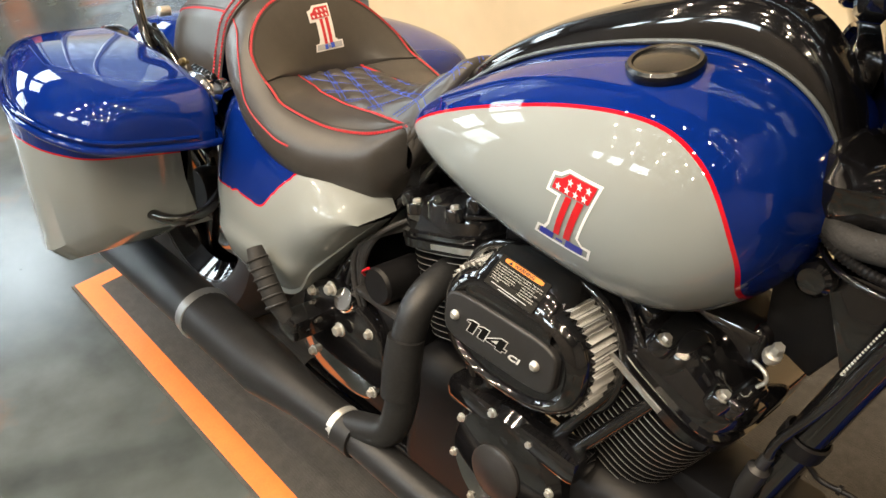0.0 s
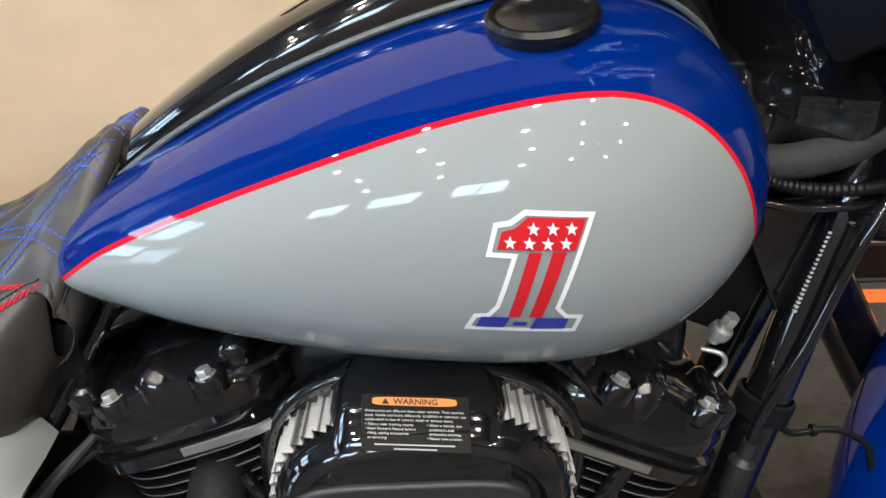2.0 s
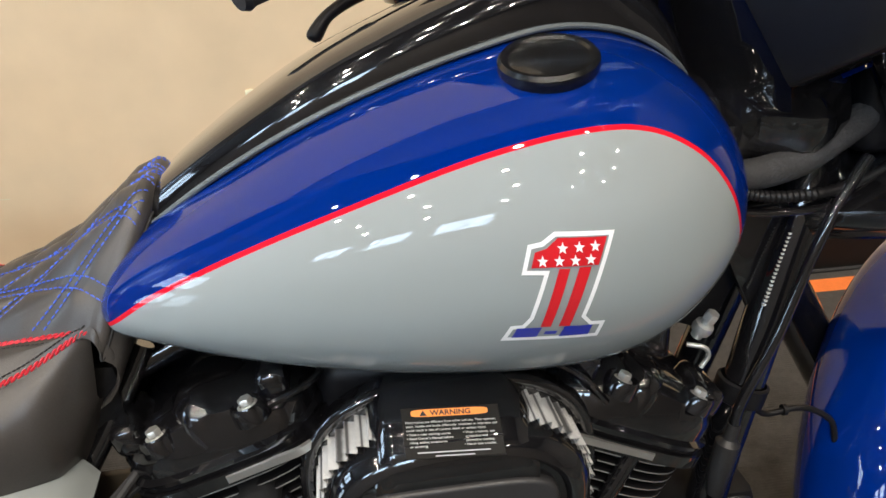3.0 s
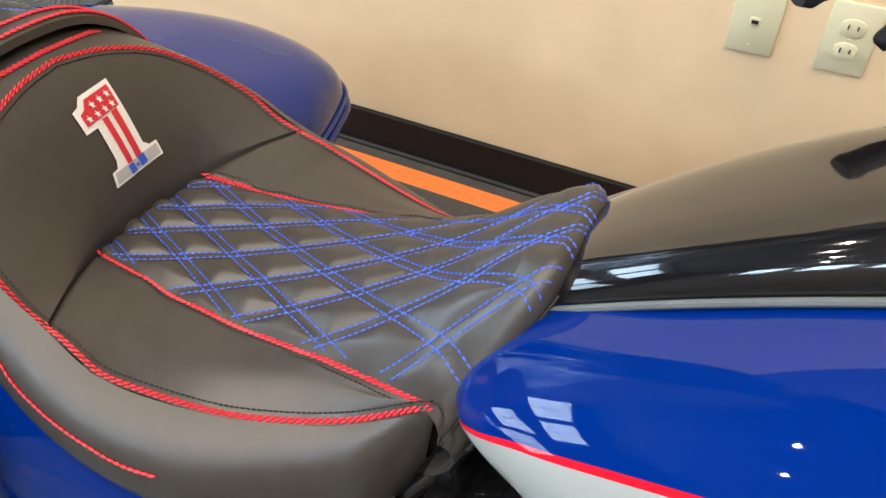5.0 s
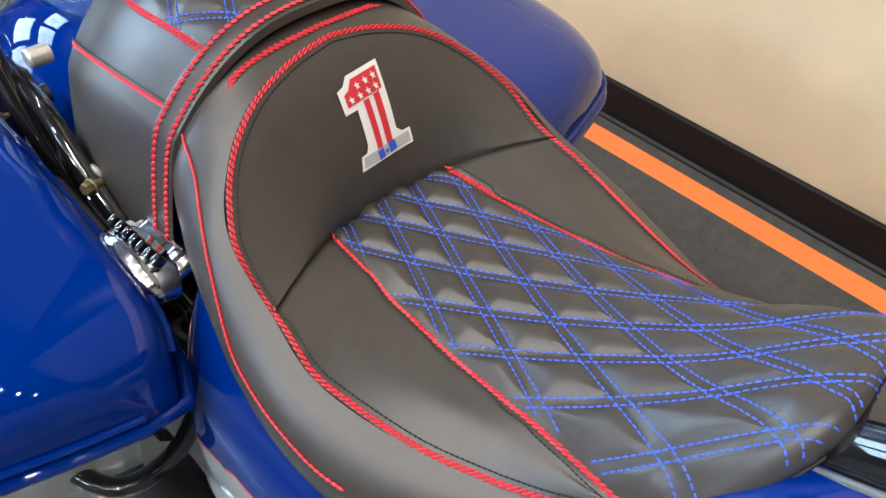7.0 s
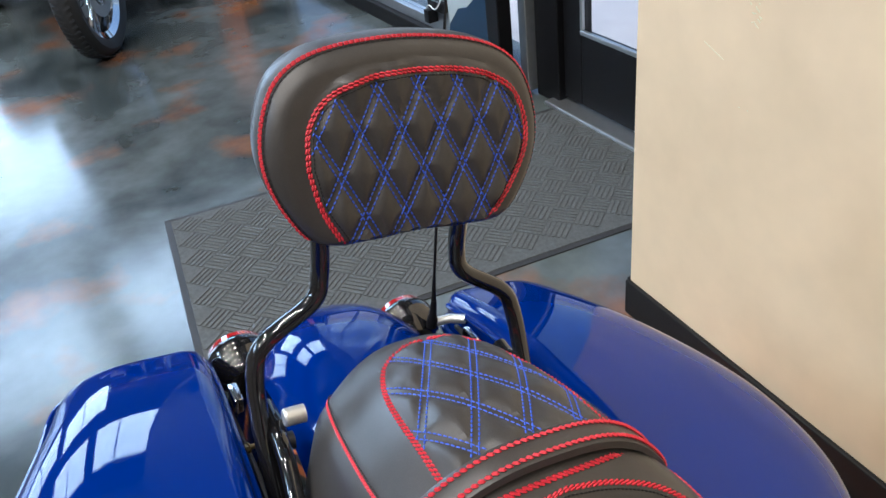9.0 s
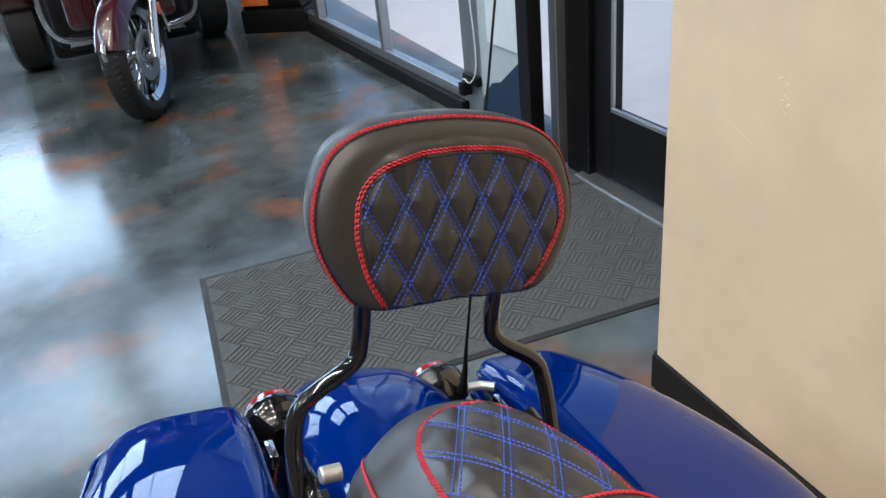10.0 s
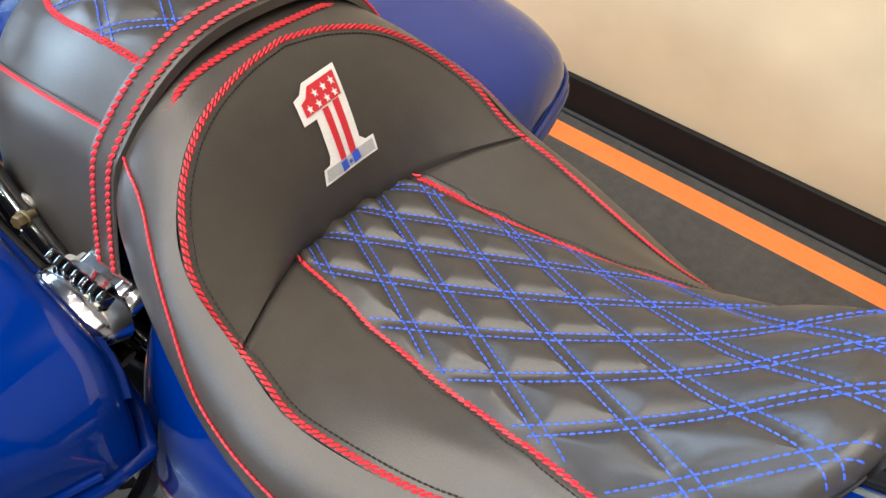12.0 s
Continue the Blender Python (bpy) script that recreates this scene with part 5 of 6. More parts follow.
def cylinder_head(cx, cz, tilt, bolts):
    """A rocker cover over its finned cylinder; tilt leans the top back (+) or forward (-)."""
    m = Matrix.Translation((cx, 0, cz)) @ Matrix.Rotation(radians(-tilt), 4, "Y")
    rows = []
    for t, w, l in ((-0.041, 0.128, 0.094), (-0.032, 0.130, 0.096), (-0.029, 0.124, 0.092), (-0.014, 0.122, 0.094), (0.004, 0.116, 0.088), (0.014, 0.100, 0.074), (0.018, 0.080, 0.055), (0.019, 0.0, 0.0)):
        ring = []
        for x, y in oval(0, 0, l, w, 4.2, 56):
            dz = 0.006 * math.cos(x / 0.024) * (1 if t > 0 else 0)
            ring.append(m @ Vector((x, y, t + dz)))
        rows.append(ring)
    c = part("rocker_cover", grid(rows, close_v=True), M["black"], bike, "gloss black rocker cover")
    part("rocker_bulge", lathe([(0, 0.030), (0.012, 0.0295), (0.021, 0.026), (0.028, 0.018), (0.032, 0.006), (0.034, -0.02)], m @ Matrix.Translation((-0.006, -0.080, 0.0)) @ Matrix.Diagonal((0.86, 1.25, 0.85, 1.0)), 32), M["black"], c)
    for sx in (-0.070, 0.064):
        part("rocker_wedge", box((sx - 0.012, -0.112, -0.006), (sx + 0.014, -0.045, 0.024), 0.009, m, seg=3), M["black"], c)
    base = [[m @ Vector((x, y, t)) for x, y in oval(0, 0, 0.097, 0.132, 4.2, 56)] for t in (-0.054, -0.042)]
    part("rocker_base", grid(base, close_v=True, cap=True), M["black"], c)
    lo, hi = (0.000, 0.092) if tilt > 0 else (-0.092, 0.020)
    strip = [[m @ Vector((lo + (hi - lo) * k / 20, -0.1335 + 0.012 * max(0.0, abs(lo + (hi - lo) * k / 20) - 0.066) / 0.03, t)) for t in (-0.0520, -0.0510, -0.0440, -0.0430)] for k in range(21)]
    for q in strip:
        q[0].y, q[3].y = q[0].y + 0.003, q[3].y + 0.003
    part("polished_strip", grid(strip), M["polished"], c, "polished strip along the rocker cover's foot")
    for p in bolts:
        bolt(c, p, m.to_3x3().to_4x4(), 0.0066, 0.009)
        part("bolt_well", lathe([(0.0165, -0.012), (0.0160, 0.002), (0.0142, 0.0052), (0.0122, 0.0046), (0.0112, 0.001), (0.0108, -0.006)], Matrix.Translation(p) @ m.to_3x3().to_4x4(), 24), M["black"], c)
    for k in range(14):
        z0 = -0.063 - k * 0.0105
        ring = oval(0, 0, 0.092 - 0.0006 * k, 0.122 - 0.0008 * k, 3.4, 40)
        rows = [[m @ Vector((x * f, y * f, z0 + h)) for x, y in ring] for f, h in ((0.0, 0.0), (0.985, 0.0), (1.0, 0.0007), (1.0, 0.0021), (0.985, 0.0028), (0.0, 0.0028))]
        fin = part("cooling_fin", grid(rows, close_v=True), [M["satin"], M["finedge"]], c, "black cooling fin with a machined edge", smooth=False)
        fin.data.polygons.foreach_set("material_index", [1 if 80 <= q < 120 else 0 for q in range(len(fin.data.polygons))])
    part("barrel", lathe([(0.072, -0.21), (0.072, -0.06)], m, 32), M["satin"], c)
    return c


cylinder_head(0.306, 0.623, 17, ((0.263, -0.110, 0.614), (0.344, -0.116, 0.638), (0.263, 0.10, 0.614), (0.344, 0.10, 0.638)))
cylinder_head(0.704, 0.593, -24, ((0.677, -0.112, 0.615), (0.755, -0.106, 0.583), (0.677, 0.10, 0.615), (0.755, 0.10, 0.583)))
part("induction_module", box((0.40, -0.085, 0.50), (0.62, 0.085, 0.652), 0.02, seg=3), M["satin"], bike, "black intake body between the cylinders")
crank = part("crankcase", box((0.28, -0.135, 0.13), (0.76, 0.12, 0.40), 0.05, seg=4), M["satin"], bike, "black engine crankcase")
cam_case = part("cam_cover", lathe([(0.0, 0.020), (0.05, 0.019), (0.085, 0.014), (0.098, 0.0), (0.10, -0.03)], Matrix.Translation((0.52, -0.15, 0.33)) @ ON_SIDE, 48), M["black"], bike, "gloss black round cam cover")
for k in range(8):
    a = 2 * math.pi * k / 8 + 0.3
    bolt(cam_case, (0.52 + 0.088 * math.cos(a), -0.162, 0.33 + 0.088 * math.sin(a)), ON_SIDE, 0.005, 0.007)
part("timer_cover", lathe([(0, 0.008), (0.036, 0.007), (0.042, 0.003), (0.042, -0.004)], Matrix.Translation((0.52, -0.170, 0.33)) @ ON_SIDE, 36), M["darkgrey"], cam_case)
for x0, x1 in ((0.44, 0.36), (0.47, 0.40), (0.57, 0.645), (0.60, 0.69)):
    part("pushrod_tube", tube([(x0, -0.135, 0.40), (x1, -0.120, 0.545)], 0.009, 14), M["black"], crank, "gloss black pushrod tube")
for x in (0.455, 0.585):
    part("lifter_block", box((x - 0.05, -0.165, 0.385), (x + 0.05, -0.11, 0.425), 0.012), M["black"], crank)
gear = part("gearbox", box((0.02, -0.13, 0.20), (0.30, 0.12, 0.44), 0.035, seg=3), M["satin"], bike, "black gearbox housing")
part("gearbox_cover", prism(oval(0.15, 0.33, 0.11, 0.09, 2.8), 0.03, Matrix.Translation((0, -0.125, 0)) @ ON_SIDE, 0.010), M["black"], gear)
for x, z in ((0.075, 0.39), (0.225, 0.385), (0.24, 0.28), (0.08, 0.27), (0.15, 0.415)):
    bolt(gear, (x, -0.153, z), ON_SIDE, 0.007, 0.010)
sol = part("starter_motor", lathe([(0, 0.03), (0.026, 0.029), (0.030, 0.024), (0.030, -0.05)], Matrix.Translation((0.245, -0.135, 0.485)) @ ON_SIDE, 30), M["satin"], bike, "black round starter end cover")
part("oil_cap", lathe([(0, 0.016), (0.018, 0.015), (0.022, 0.009), (0.022, 0), (0.016, -0.02)], Matrix.Translation((0.165, -0.150, 0.415)) @ pose(0, 0, 0, 60), 26), M["chrome"], gear, "chrome oil filler cap")
part("starter_clamp", box((0.19, -0.16, 0.445), (0.29, -0.13, 0.458), 0.004), M["darkgrey"], sol)
part("wire", tube([(0.20, -0.145, 0.475), (0.205, -0.158, 0.49), (0.222, -0.160, 0.505)], 0.0022, 8, smooth_n=6), M["red"], sol, "short red wire")

# air cleaner
ac = part("air_cleaner", prism(oval(0.514, 0.549, 0.128, 0.097, 2.5, 64), 0.022, Matrix.Translation((0, -0.098, 0)) @ ON_SIDE, 0.004), M["black"], bike, "gloss black oval air cleaner with a pleated filter")
bm = bmesh.new()
N = 104
lo, hi = [], []
for i in range(N):
    t = 2 * math.pi * i / N
    r = 1.0 if i % 2 else 0.93
    x = 0.514 + 0.121 * r * math.copysign(abs(math.cos(t)) ** 0.8, math.cos(t))
    z = 0.549 + 0.0855 * r * math.copysign(abs(math.sin(t)) ** 0.8, math.sin(t))
    lo.append(bm.verts.new((x, -0.112, z)))
    hi.append(bm.verts.new((x, -0.166, z)))
for i in range(N):
    bm.faces.new((lo[i], lo[(i + 1) % N], hi[(i + 1) % N], hi[i]))
part("filter_rim", tube([(x, -0.124, z) for x, z in oval(0.514, 0.549, 0.129, 0.0955, 2.5, 64)], 0.0062, 12, True), M["black"], ac)
part("filter_element", bm, M["filter"], ac, "white pleated gauze filter element", smooth=False)
rows = []
for y, a, b in ((-0.158, 0.112, 0.086), (-0.160, 0.116, 0.090), (-0.170, 0.116, 0.090), (-0.180, 0.112, 0.086), (-0.187, 0.104, 0.078), (-0.189, 0.097, 0.071), (-0.186, 0.093, 0.067), (-0.182, 0.091, 0.065), (-0.182, 0.0, 0.0)):
    rows.append([(x, y, z) for x, z in oval(0.514, 0.548, a, b * 0.885, 2.5, 64)])
cover = part("cover", grid(rows, close_v=True), M["black"], ac)
face = part("face_plate", prism(oval(0.505, 0.549, 0.092, 0.036, 4.5, 56), 0.012, Matrix.Translation((0, -0.180, 0)) @ ON_SIDE, 0.004, 3), M["plategrey"], ac, "satin dark grey face plate with engine size lettering")
ONE_GLYPH = [(0.06, 0.68), (0.06, 0.84), (0.34, 1.0), (0.72, 1.0), (0.72, 0.0), (0.30, 0.0), (0.30, 0.68)]
FOUR_GLYPH = [(0.0, 0.16), (0.0, 0.40), (0.62, 1.0), (1.02, 1.0), (1.02, 0.42), (1.20, 0.42), (1.20, 0.16), (1.02, 0.16), (1.02, 0.0), (0.62, 0.0), (0.62, 0.16)]


def numeral(glyph, x0, size, shrink, y):
    """One slanted numeral on the face plate, its outline moved inwards by shrink."""
    pts = [(x0 + (u * 1.42 + v * 0.42) * size, 0.538 + v * size) for u, v in glyph]
    if shrink:
        pts = inset(pts, shrink)
    return prism(pts, 0.0006, Matrix.Translation((0, y, 0)) @ ON_SIDE)


for glyph, x0 in ((ONE_GLYPH, 0.4470), (ONE_GLYPH, 0.4655), (FOUR_GLYPH, 0.4865)):
    num = part("numeral", numeral(glyph, x0, 0.0205, 0, -0.1925), M["text"], face, "silver outlined engine size numeral", smooth=False)
    part("numeral_fill", numeral(glyph, x0, 0.0205, 0.0011, -0.1928), M["labelblack"], num, smooth=False)
    if glyph is FOUR_GLYPH:
        part("numeral_counter", numeral([(0.60, 0.42), (0.60, 0.72), (0.30, 0.42)], x0, 0.0205, 0, -0.1932), M["text"], num, smooth=False)
ITALIC = Matrix(((1.7, 0.40, 0, 0), (0, 1, 0, 0), (0, 0, 1, 0), (0, 0, 0, 1)))
part("lettering_small", words("CI", 0.0115, pose(0, -0.1935, 0, 90) @ Matrix.Translation((0.526, 0.5375, 0)) @ ITALIC, 0.0004, 0.0003), M["text"], face, smooth=False)
for x in (0.434, 0.568):
    part("cover_screw", lathe([(0, 0.006), (0.004, 0.006), (0.0065, 0.003), (0.007, 0)], Matrix.Translation((x, -0.192, 0.550)) @ ON_SIDE, 16), M["zinc"], face, "zinc screw")
# bridge that carries the warning label
rows = []
for x, k in ((0.444, 0.0), (0.450, 0.6), (0.462, 1.0), (0.560, 1.0), (0.572, 0.6), (0.580, 0.0)):
    rows.append([(x, -0.105, 0.624 + 0.022 * k), (x, -0.135, 0.626 + 0.024 * k), (x, -0.150, 0.624 + 0.024 * k), (x, -0.182, 0.604 + 0.020 * k), (x, -0.189, 0.592 + 0.014 * k), (x, -0.186, 0.573)])
bridge = part("label_bridge", grid(rows), M["black"], cover)
o, ux = Vector((0.4730, -0.1640, 0.6394)), Vector((0.998, -0.05, -0.045)).normalized()
uv = Vector((0, 0.030, 0.026)).normalized()
un = ux.cross(uv)
LAB = Matrix(((ux.x, uv.x, un.x, o.x), (ux.y, uv.y, un.y, o.y), (ux.z, uv.z, un.z, o.z), (0, 0, 0, 1))) @ Matrix.Diagonal((0.88, 0.77, 0.9, 1))
part("warning_label", box((-0.003, -0.0440, -0.0012), (0.0885, 0.0105, 0.0001), 0.0004, LAB), M["labelblack"], bridge, "matt black warning label", smooth=False)
strip = part("warning_strip", prism(oval(0.042, 0.0042, 0.036, 0.0040, 5, 32), 0.0004, LAB, 0.0), M["orangelabel"], bridge, "orange warning strip")
part("warning_word", words("WARNING", 0.0078, LAB @ Matrix.Translation((0.024, 0.0015, 0.0005)), 0.0002, 0.0002), M["dark"], strip, smooth=False)
part("warning_triangle", prism([(0.014, 0.0012), (0.0208, 0.0012), (0.0174, 0.0072)], 0.0004, LAB @ Matrix.Translation((0, 0, 0.0003))), M["dark"], strip, smooth=False)
TEXT = ["Motorcycles are different from other vehicles. They operate,", "steer, handle and brake differently. Unskilled or improper use", "could result in loss of control, death or serious injury."]
for i, s in enumerate(TEXT):
    part("label_text", words(s, 0.0034, LAB @ Matrix.Translation((0.0, -0.0065 - 0.0042 * i, 0.0003)), 0.0001), M["text"], bridge, smooth=False)
for i, (s, s2) in enumerate((("\u2022 Take a rider training course", "\u2022 Wear a helmet, eye"), ("\u2022 Read Owner's Manual before", "  protection and"), ("  riding, adding accessories", "  protective clothing."), ("  or servicing.", "\u2022 Never tow a trailer."))):
    part("label_text", words(s, 0.0034, LAB @ Matrix.Translation((0.0, -0.0195 - 0.0042 * i, 0.0003)), 0.0001), M["text"], bridge, smooth=False)
    part("label_text", words(s2, 0.0034, LAB @ Matrix.Translation((0.052, -0.0195 - 0.0042 * i, 0.0003)), 0.0001), M["text"], bridge, smooth=False)
for i, (a, b) in enumerate(((0.008, 0.075), (0.024, 0.060))):
    part("label_bar", box((a, -0.0382 - 0.004 * i, 0.0002), (b, -0.0370 - 0.004 * i, 0.0004), m=LAB), M["patchgrey"], bridge, smooth=False)

# exhaust
EX = [(0.335, -0.05, 0.545), (0.340, -0.12, 0.535), (0.346, -0.168, 0.515), (0.350, -0.190, 0.475), (0.354, -0.198, 0.43), (0.362, -0.205, 0.37), (0.350, -0.215, 0.31), (0.28, -0.224, 0.275)]
hd = part("exhaust_header", tube(EX, 0.024, 22, smooth_n=8), M["oxide"], bike, "black exhaust header with a heat shield")
part("header_shield", tube([(0.352, -0.197, 0.47), (0.355, -0.203, 0.43), (0.361, -0.211, 0.38)], [0.026, 0.0275, 0.026], 20, smooth_n=8), M["oxide"], hd)
hd2 = part("exhaust_header", tube([(0.80, -0.10, 0.44), (0.80, -0.17, 0.40), (0.76, -0.205, 0.33), (0.66, -0.215, 0.275), (0.48, -0.222, 0.262), (0.30, -0.226, 0.262)], 0.027, 22, smooth_n=8), M["oxide"], bike, "black exhaust header with a heat shield")
part("header_clamp", lathe([(0.030, -0.008), (0.033, -0.006), (0.033, 0.006), (0.030, 0.008)], Matrix.Translation((0.26, -0.227, 0.262)) @ pose(0, 0, 0, 0, 90), 24), M["zinc"], hd2)
mf = part("muffler", tube([(0.30, -0.226, 0.263), (0.16, -0.230, 0.255), (0.05, -0.232, 0.247), (-0.30, -0.205, 0.205), (-0.78, -0.20, 0.185)], [0.032, 0.036, 0.050, 0.052, 0.050], 30), M["oxide"], bike, "long black muffler")
part("muffler_tip", tube([(-0.78, -0.20, 0.185), (-0.82, -0.2, 0.183)], 0.052, 30), M["satin"], mf)
part("muffler_clamp", lathe([(0.052, -0.012), (0.055, -0.010), (0.055, 0.010), (0.052, 0.012)], Matrix.Translation((-0.20, -0.2128, 0.217)) @ pose(0, 0, 0, 0, 97, -4), 30), M["alu"], mf, "bright muffler clamp")

# frame tubes
fr = part("frame", tube([(0.90, 0.0, 0.80), (0.885, -0.028, 0.735), (0.842, -0.045, 0.58), (0.80, -0.058, 0.42), (0.77, -0.07, 0.20), (0.70, -0.09, 0.14), (0.0, -0.10, 0.16)], 0.0215, 18, smooth_n=6), M["black"], bike, "gloss black steel frame")
part("downtube", tube([(0.90, 0.0, 0.80), (0.885, 0.028, 0.735), (0.842, 0.045, 0.58), (0.80, 0.058, 0.42), (0.77, 0.07, 0.20), (0.70, 0.09, 0.14), (0.0, 0.10, 0.16)], 0.0215, 18, smooth_n=6), M["black"], fr)
part("steering_head", tube([(0.855, 0, 0.88), (0.925, 0, 0.735)], 0.036, 26), M["black"], fr)
part("backbone", tube([(0.885, 0, 0.79), (0.70, 0, 0.765), (0.45, 0, 0.70), (0.15, 0, 0.62)], 0.026, 18, smooth_n=4), M["black"], fr)
rows = []
for k in range(13):
    x = 0.758 + 0.15 * k / 12
    w, zt = 0.062 + 0.012 * math.sin(k * 0.9), 0.868 - 0.02 * math.sin(math.pi * k / 12) + 0.006 * math.sin(k * 1.7)
    rows.append([(x, -w * 0.8, 0.795), (x, -w, 0.815), (x, -w * 1.02, 0.835), (x, -w * 0.85, zt - 0.010), (x, -w * 0.5, zt), (x, 0, zt + 0.004), (x, w * 0.5, zt), (x, w * 0.85, zt - 0.010), (x, w, 0.82), (x, w * 0.8, 0.795)])
part("neck_cover", grid(rows, close_v=True, cap=True), M["black"], fr, "gloss black moulded neck cover")
part("gusset", prism([(0.795, 0.722), (0.815, 0.742), (0.872, 0.748), (0.885, 0.70), (0.848, 0.610)], 0.008, Matrix.Translation((0, -0.028, 0)) @ ON_SIDE, 0.002), M["black"], fr)
for k in range(19):
    a = Vector((0.866, -0.0487, 0.716)).lerp(Vector((0.844, -0.0552, 0.645)), k / 18)
    part("serial_mark", box((a.x - 0.0021, a.y, a.z - 0.0010), (a.x + 0.0021, a.y + 0.005, a.z + 0.0010)), M["text"], fr, smooth=False)
for s in (-1, 1):
    part("seat_rail", tube([(0.255, s * 0.06, 0.680), (0.222, s * 0.075, 0.620), (0.178, s * 0.098, 0.550), (0.130, s * 0.125, 0.46), (0.08, s * 0.125, 0.36), (0.02, s * 0.12, 0.24)], 0.010, 14, smooth_n=6), M["black"], fr)
    part("rear_rail", tube([(0.34, s * 0.03, 0.69), (0.21, s * 0.060, 0.645), (0.0, s * 0.13, 0.60), (-0.35, s * 0.14, 0.57), (-0.55, s * 0.14, 0.56)], 0.014, 14, smooth_n=6), M["black"], fr)
part("frame_bolt", lathe([(0, 0.010), (0.014, 0.009), (0.019, 0.004), (0.020, -0.01)], Matrix.Translation((0.786, -0.050, 0.728)) @ ON_SIDE, 26), M["black"], fr)
part("cable_clip", lathe([(0.024, -0.012), (0.027, -0.010), (0.027, 0.010), (0.024, 0.012)], Matrix.Translation((0.832, -0.047, 0.545)) @ pose(0, 0, 0, 0, 15, 0), 20), M["satin"], fr)

part("neck_panel", prism([(0.770, 0.705), (0.79, 0.665), (0.93, 0.66), (0.93, 0.86), (0.770, 0.872)], 0.010, Matrix.Translation((0, 0.055, 0)) @ ON_SIDE, 0.002), M["satin"], fr)
part("steering_shroud", box((0.925, -0.05, 0.785), (1.05, 0.10, 0.935), 0.02, seg=3), M["satin"], bike, "black shroud round the steering head")

# dark engine mount and coil cover between the front cylinder and the frame
part("coil_cover", box((0.600, -0.040, 0.48), (0.760, 0.10, 0.640), 0.018, seg=3), M["black"], bike, "gloss black coil cover")
part("engine_mount", prism([(0.735, 0.700), (0.80, 0.722), (0.835, 0.66), (0.805, 0.60), (0.745, 0.625)], 0.05, Matrix.Translation((0, 0.03, 0)) @ ON_SIDE, 0.006), M["satin"], bike, "black engine mount")
part("voltage_regulator", box((0.70, -0.06, 0.22), (0.86, 0.06, 0.42), 0.012), M["satin"], bike, "black finned regulator")

# fuel fitting under the tank front
LINK_TURN = pose(0, 0, 0, 20, 20, 0) @ Matrix.Scale(0.66, 4)
fit = part("stabiliser_link", lathe([(0, 0.024), (0.008, 0.023), (0.009, 0.014), (0.0145, 0.012), (0.016, 0.004), (0.0145, -0.003), (0.009, -0.006), (0.009, -0.014), (0, -0.015)], Matrix.Translation((0.775, -0.062, 0.630)) @ LINK_TURN, 12), M["zinc"], bike, "zinc plated engine stabiliser link")
part("link_hex", lathe([(0.0105, 0.022), (0.0105, 0.034), (0.009, 0.036), (0, 0.036)], Matrix.Translation((0.775, -0.062, 0.630)) @ LINK_TURN, 6), M["zinc"], fit)
part("link_bracket", tube([(0.760, -0.065, 0.617), (0.776, -0.07, 0.614), (0.781, -0.07, 0.604), (0.774, -0.07, 0.592)], 0.0024, 10, smooth_n=5), M["zinc"], fit)

# cables and looms
part("wiring_loom", tube([(0.755, -0.030, 0.815), (0.775, -0.045, 0.798), (0.795, -0.052, 0.784), (0.823, -0.052, 0.782), (0.861, -0.050, 0.790), (0.895, -0.045, 0.806), (0.95, -0.03, 0.83)], [0.012, 0.013, 0.0145, 0.015, 0.0155, 0.0155, 0.015], 18, smooth_n=6), M["loom"], bike, "grey cloth wrapped wiring loom")
path = curve_points([(0.76, -0.04, 0.800), (0.785, -0.058, 0.778), (0.814, -0.062, 0.765), (0.853, -0.062, 0.760), (0.90, -0.06, 0.762), (0.97, -0.05, 0.78)], 14)
part("corrugated_conduit", tube(path, [0.0062 if k % 2 else 0.0050 for k in range(len(path))], 12), M["satin"], bike, "black corrugated cable conduit")
part("clutch_cable", tube([(0.755, -0.02, 0.775), (0.80, -0.05, 0.748), (0.87, -0.06, 0.744), (0.96, -0.05, 0.752)], 0.0042, 10, smooth_n=8), M["black"], bike)
hose = part("brake_hose", tube([(0.93, -0.055, 0.79), (0.895, -0.068, 0.745), (0.873, -0.074, 0.701), (0.848, -0.076, 0.622), (0.817, -0.078, 0.552), (0.811, -0.078, 0.520)], 0.0058, 12, smooth_n=8), M["black"], bike, "gloss black brake line beside the frame tube")
part("line_joint", tube([(0.812, -0.078, 0.525), (0.808, -0.078, 0.508), (0.807, -0.078, 0.503), (0.801, -0.078, 0.470), (0.798, -0.078, 0.44)], [0.007, 0.0075, 0.013, 0.0125, 0.009], 16), M["plategrey"], hose, "dark grey line joint")
part("sensor_wire", tube([(0.835, -0.055, 0.536), (0.850, -0.052, 0.520), (0.865, -0.05, 0.511), (0.896, -0.05, 0.514), (0.918, -0.05, 0.508), (0.941, -0.05, 0.490), (0.95, -0.05, 0.46)], 0.0034, 10, smooth_n=8), M["satin"], bike, "black rubber covered sensor wire")
part("wire_tie", lathe([(0.0042, -0.002), (0.0062, -0.002), (0.0062, 0.002), (0.0042, 0.002)], Matrix.Translation((0.883, -0.05, 0.5135)) @ pose(0, 0, 0, 0, 90), 14), M["satin"], bike)
part("spark_cable", tube([(0.42, -0.06, 0.66), (0.40, -0.10, 0.648), (0.36, -0.115, 0.636), (0.33, -0.11, 0.62)], 0.0035, 8, smooth_n=8), M["black"], bike)
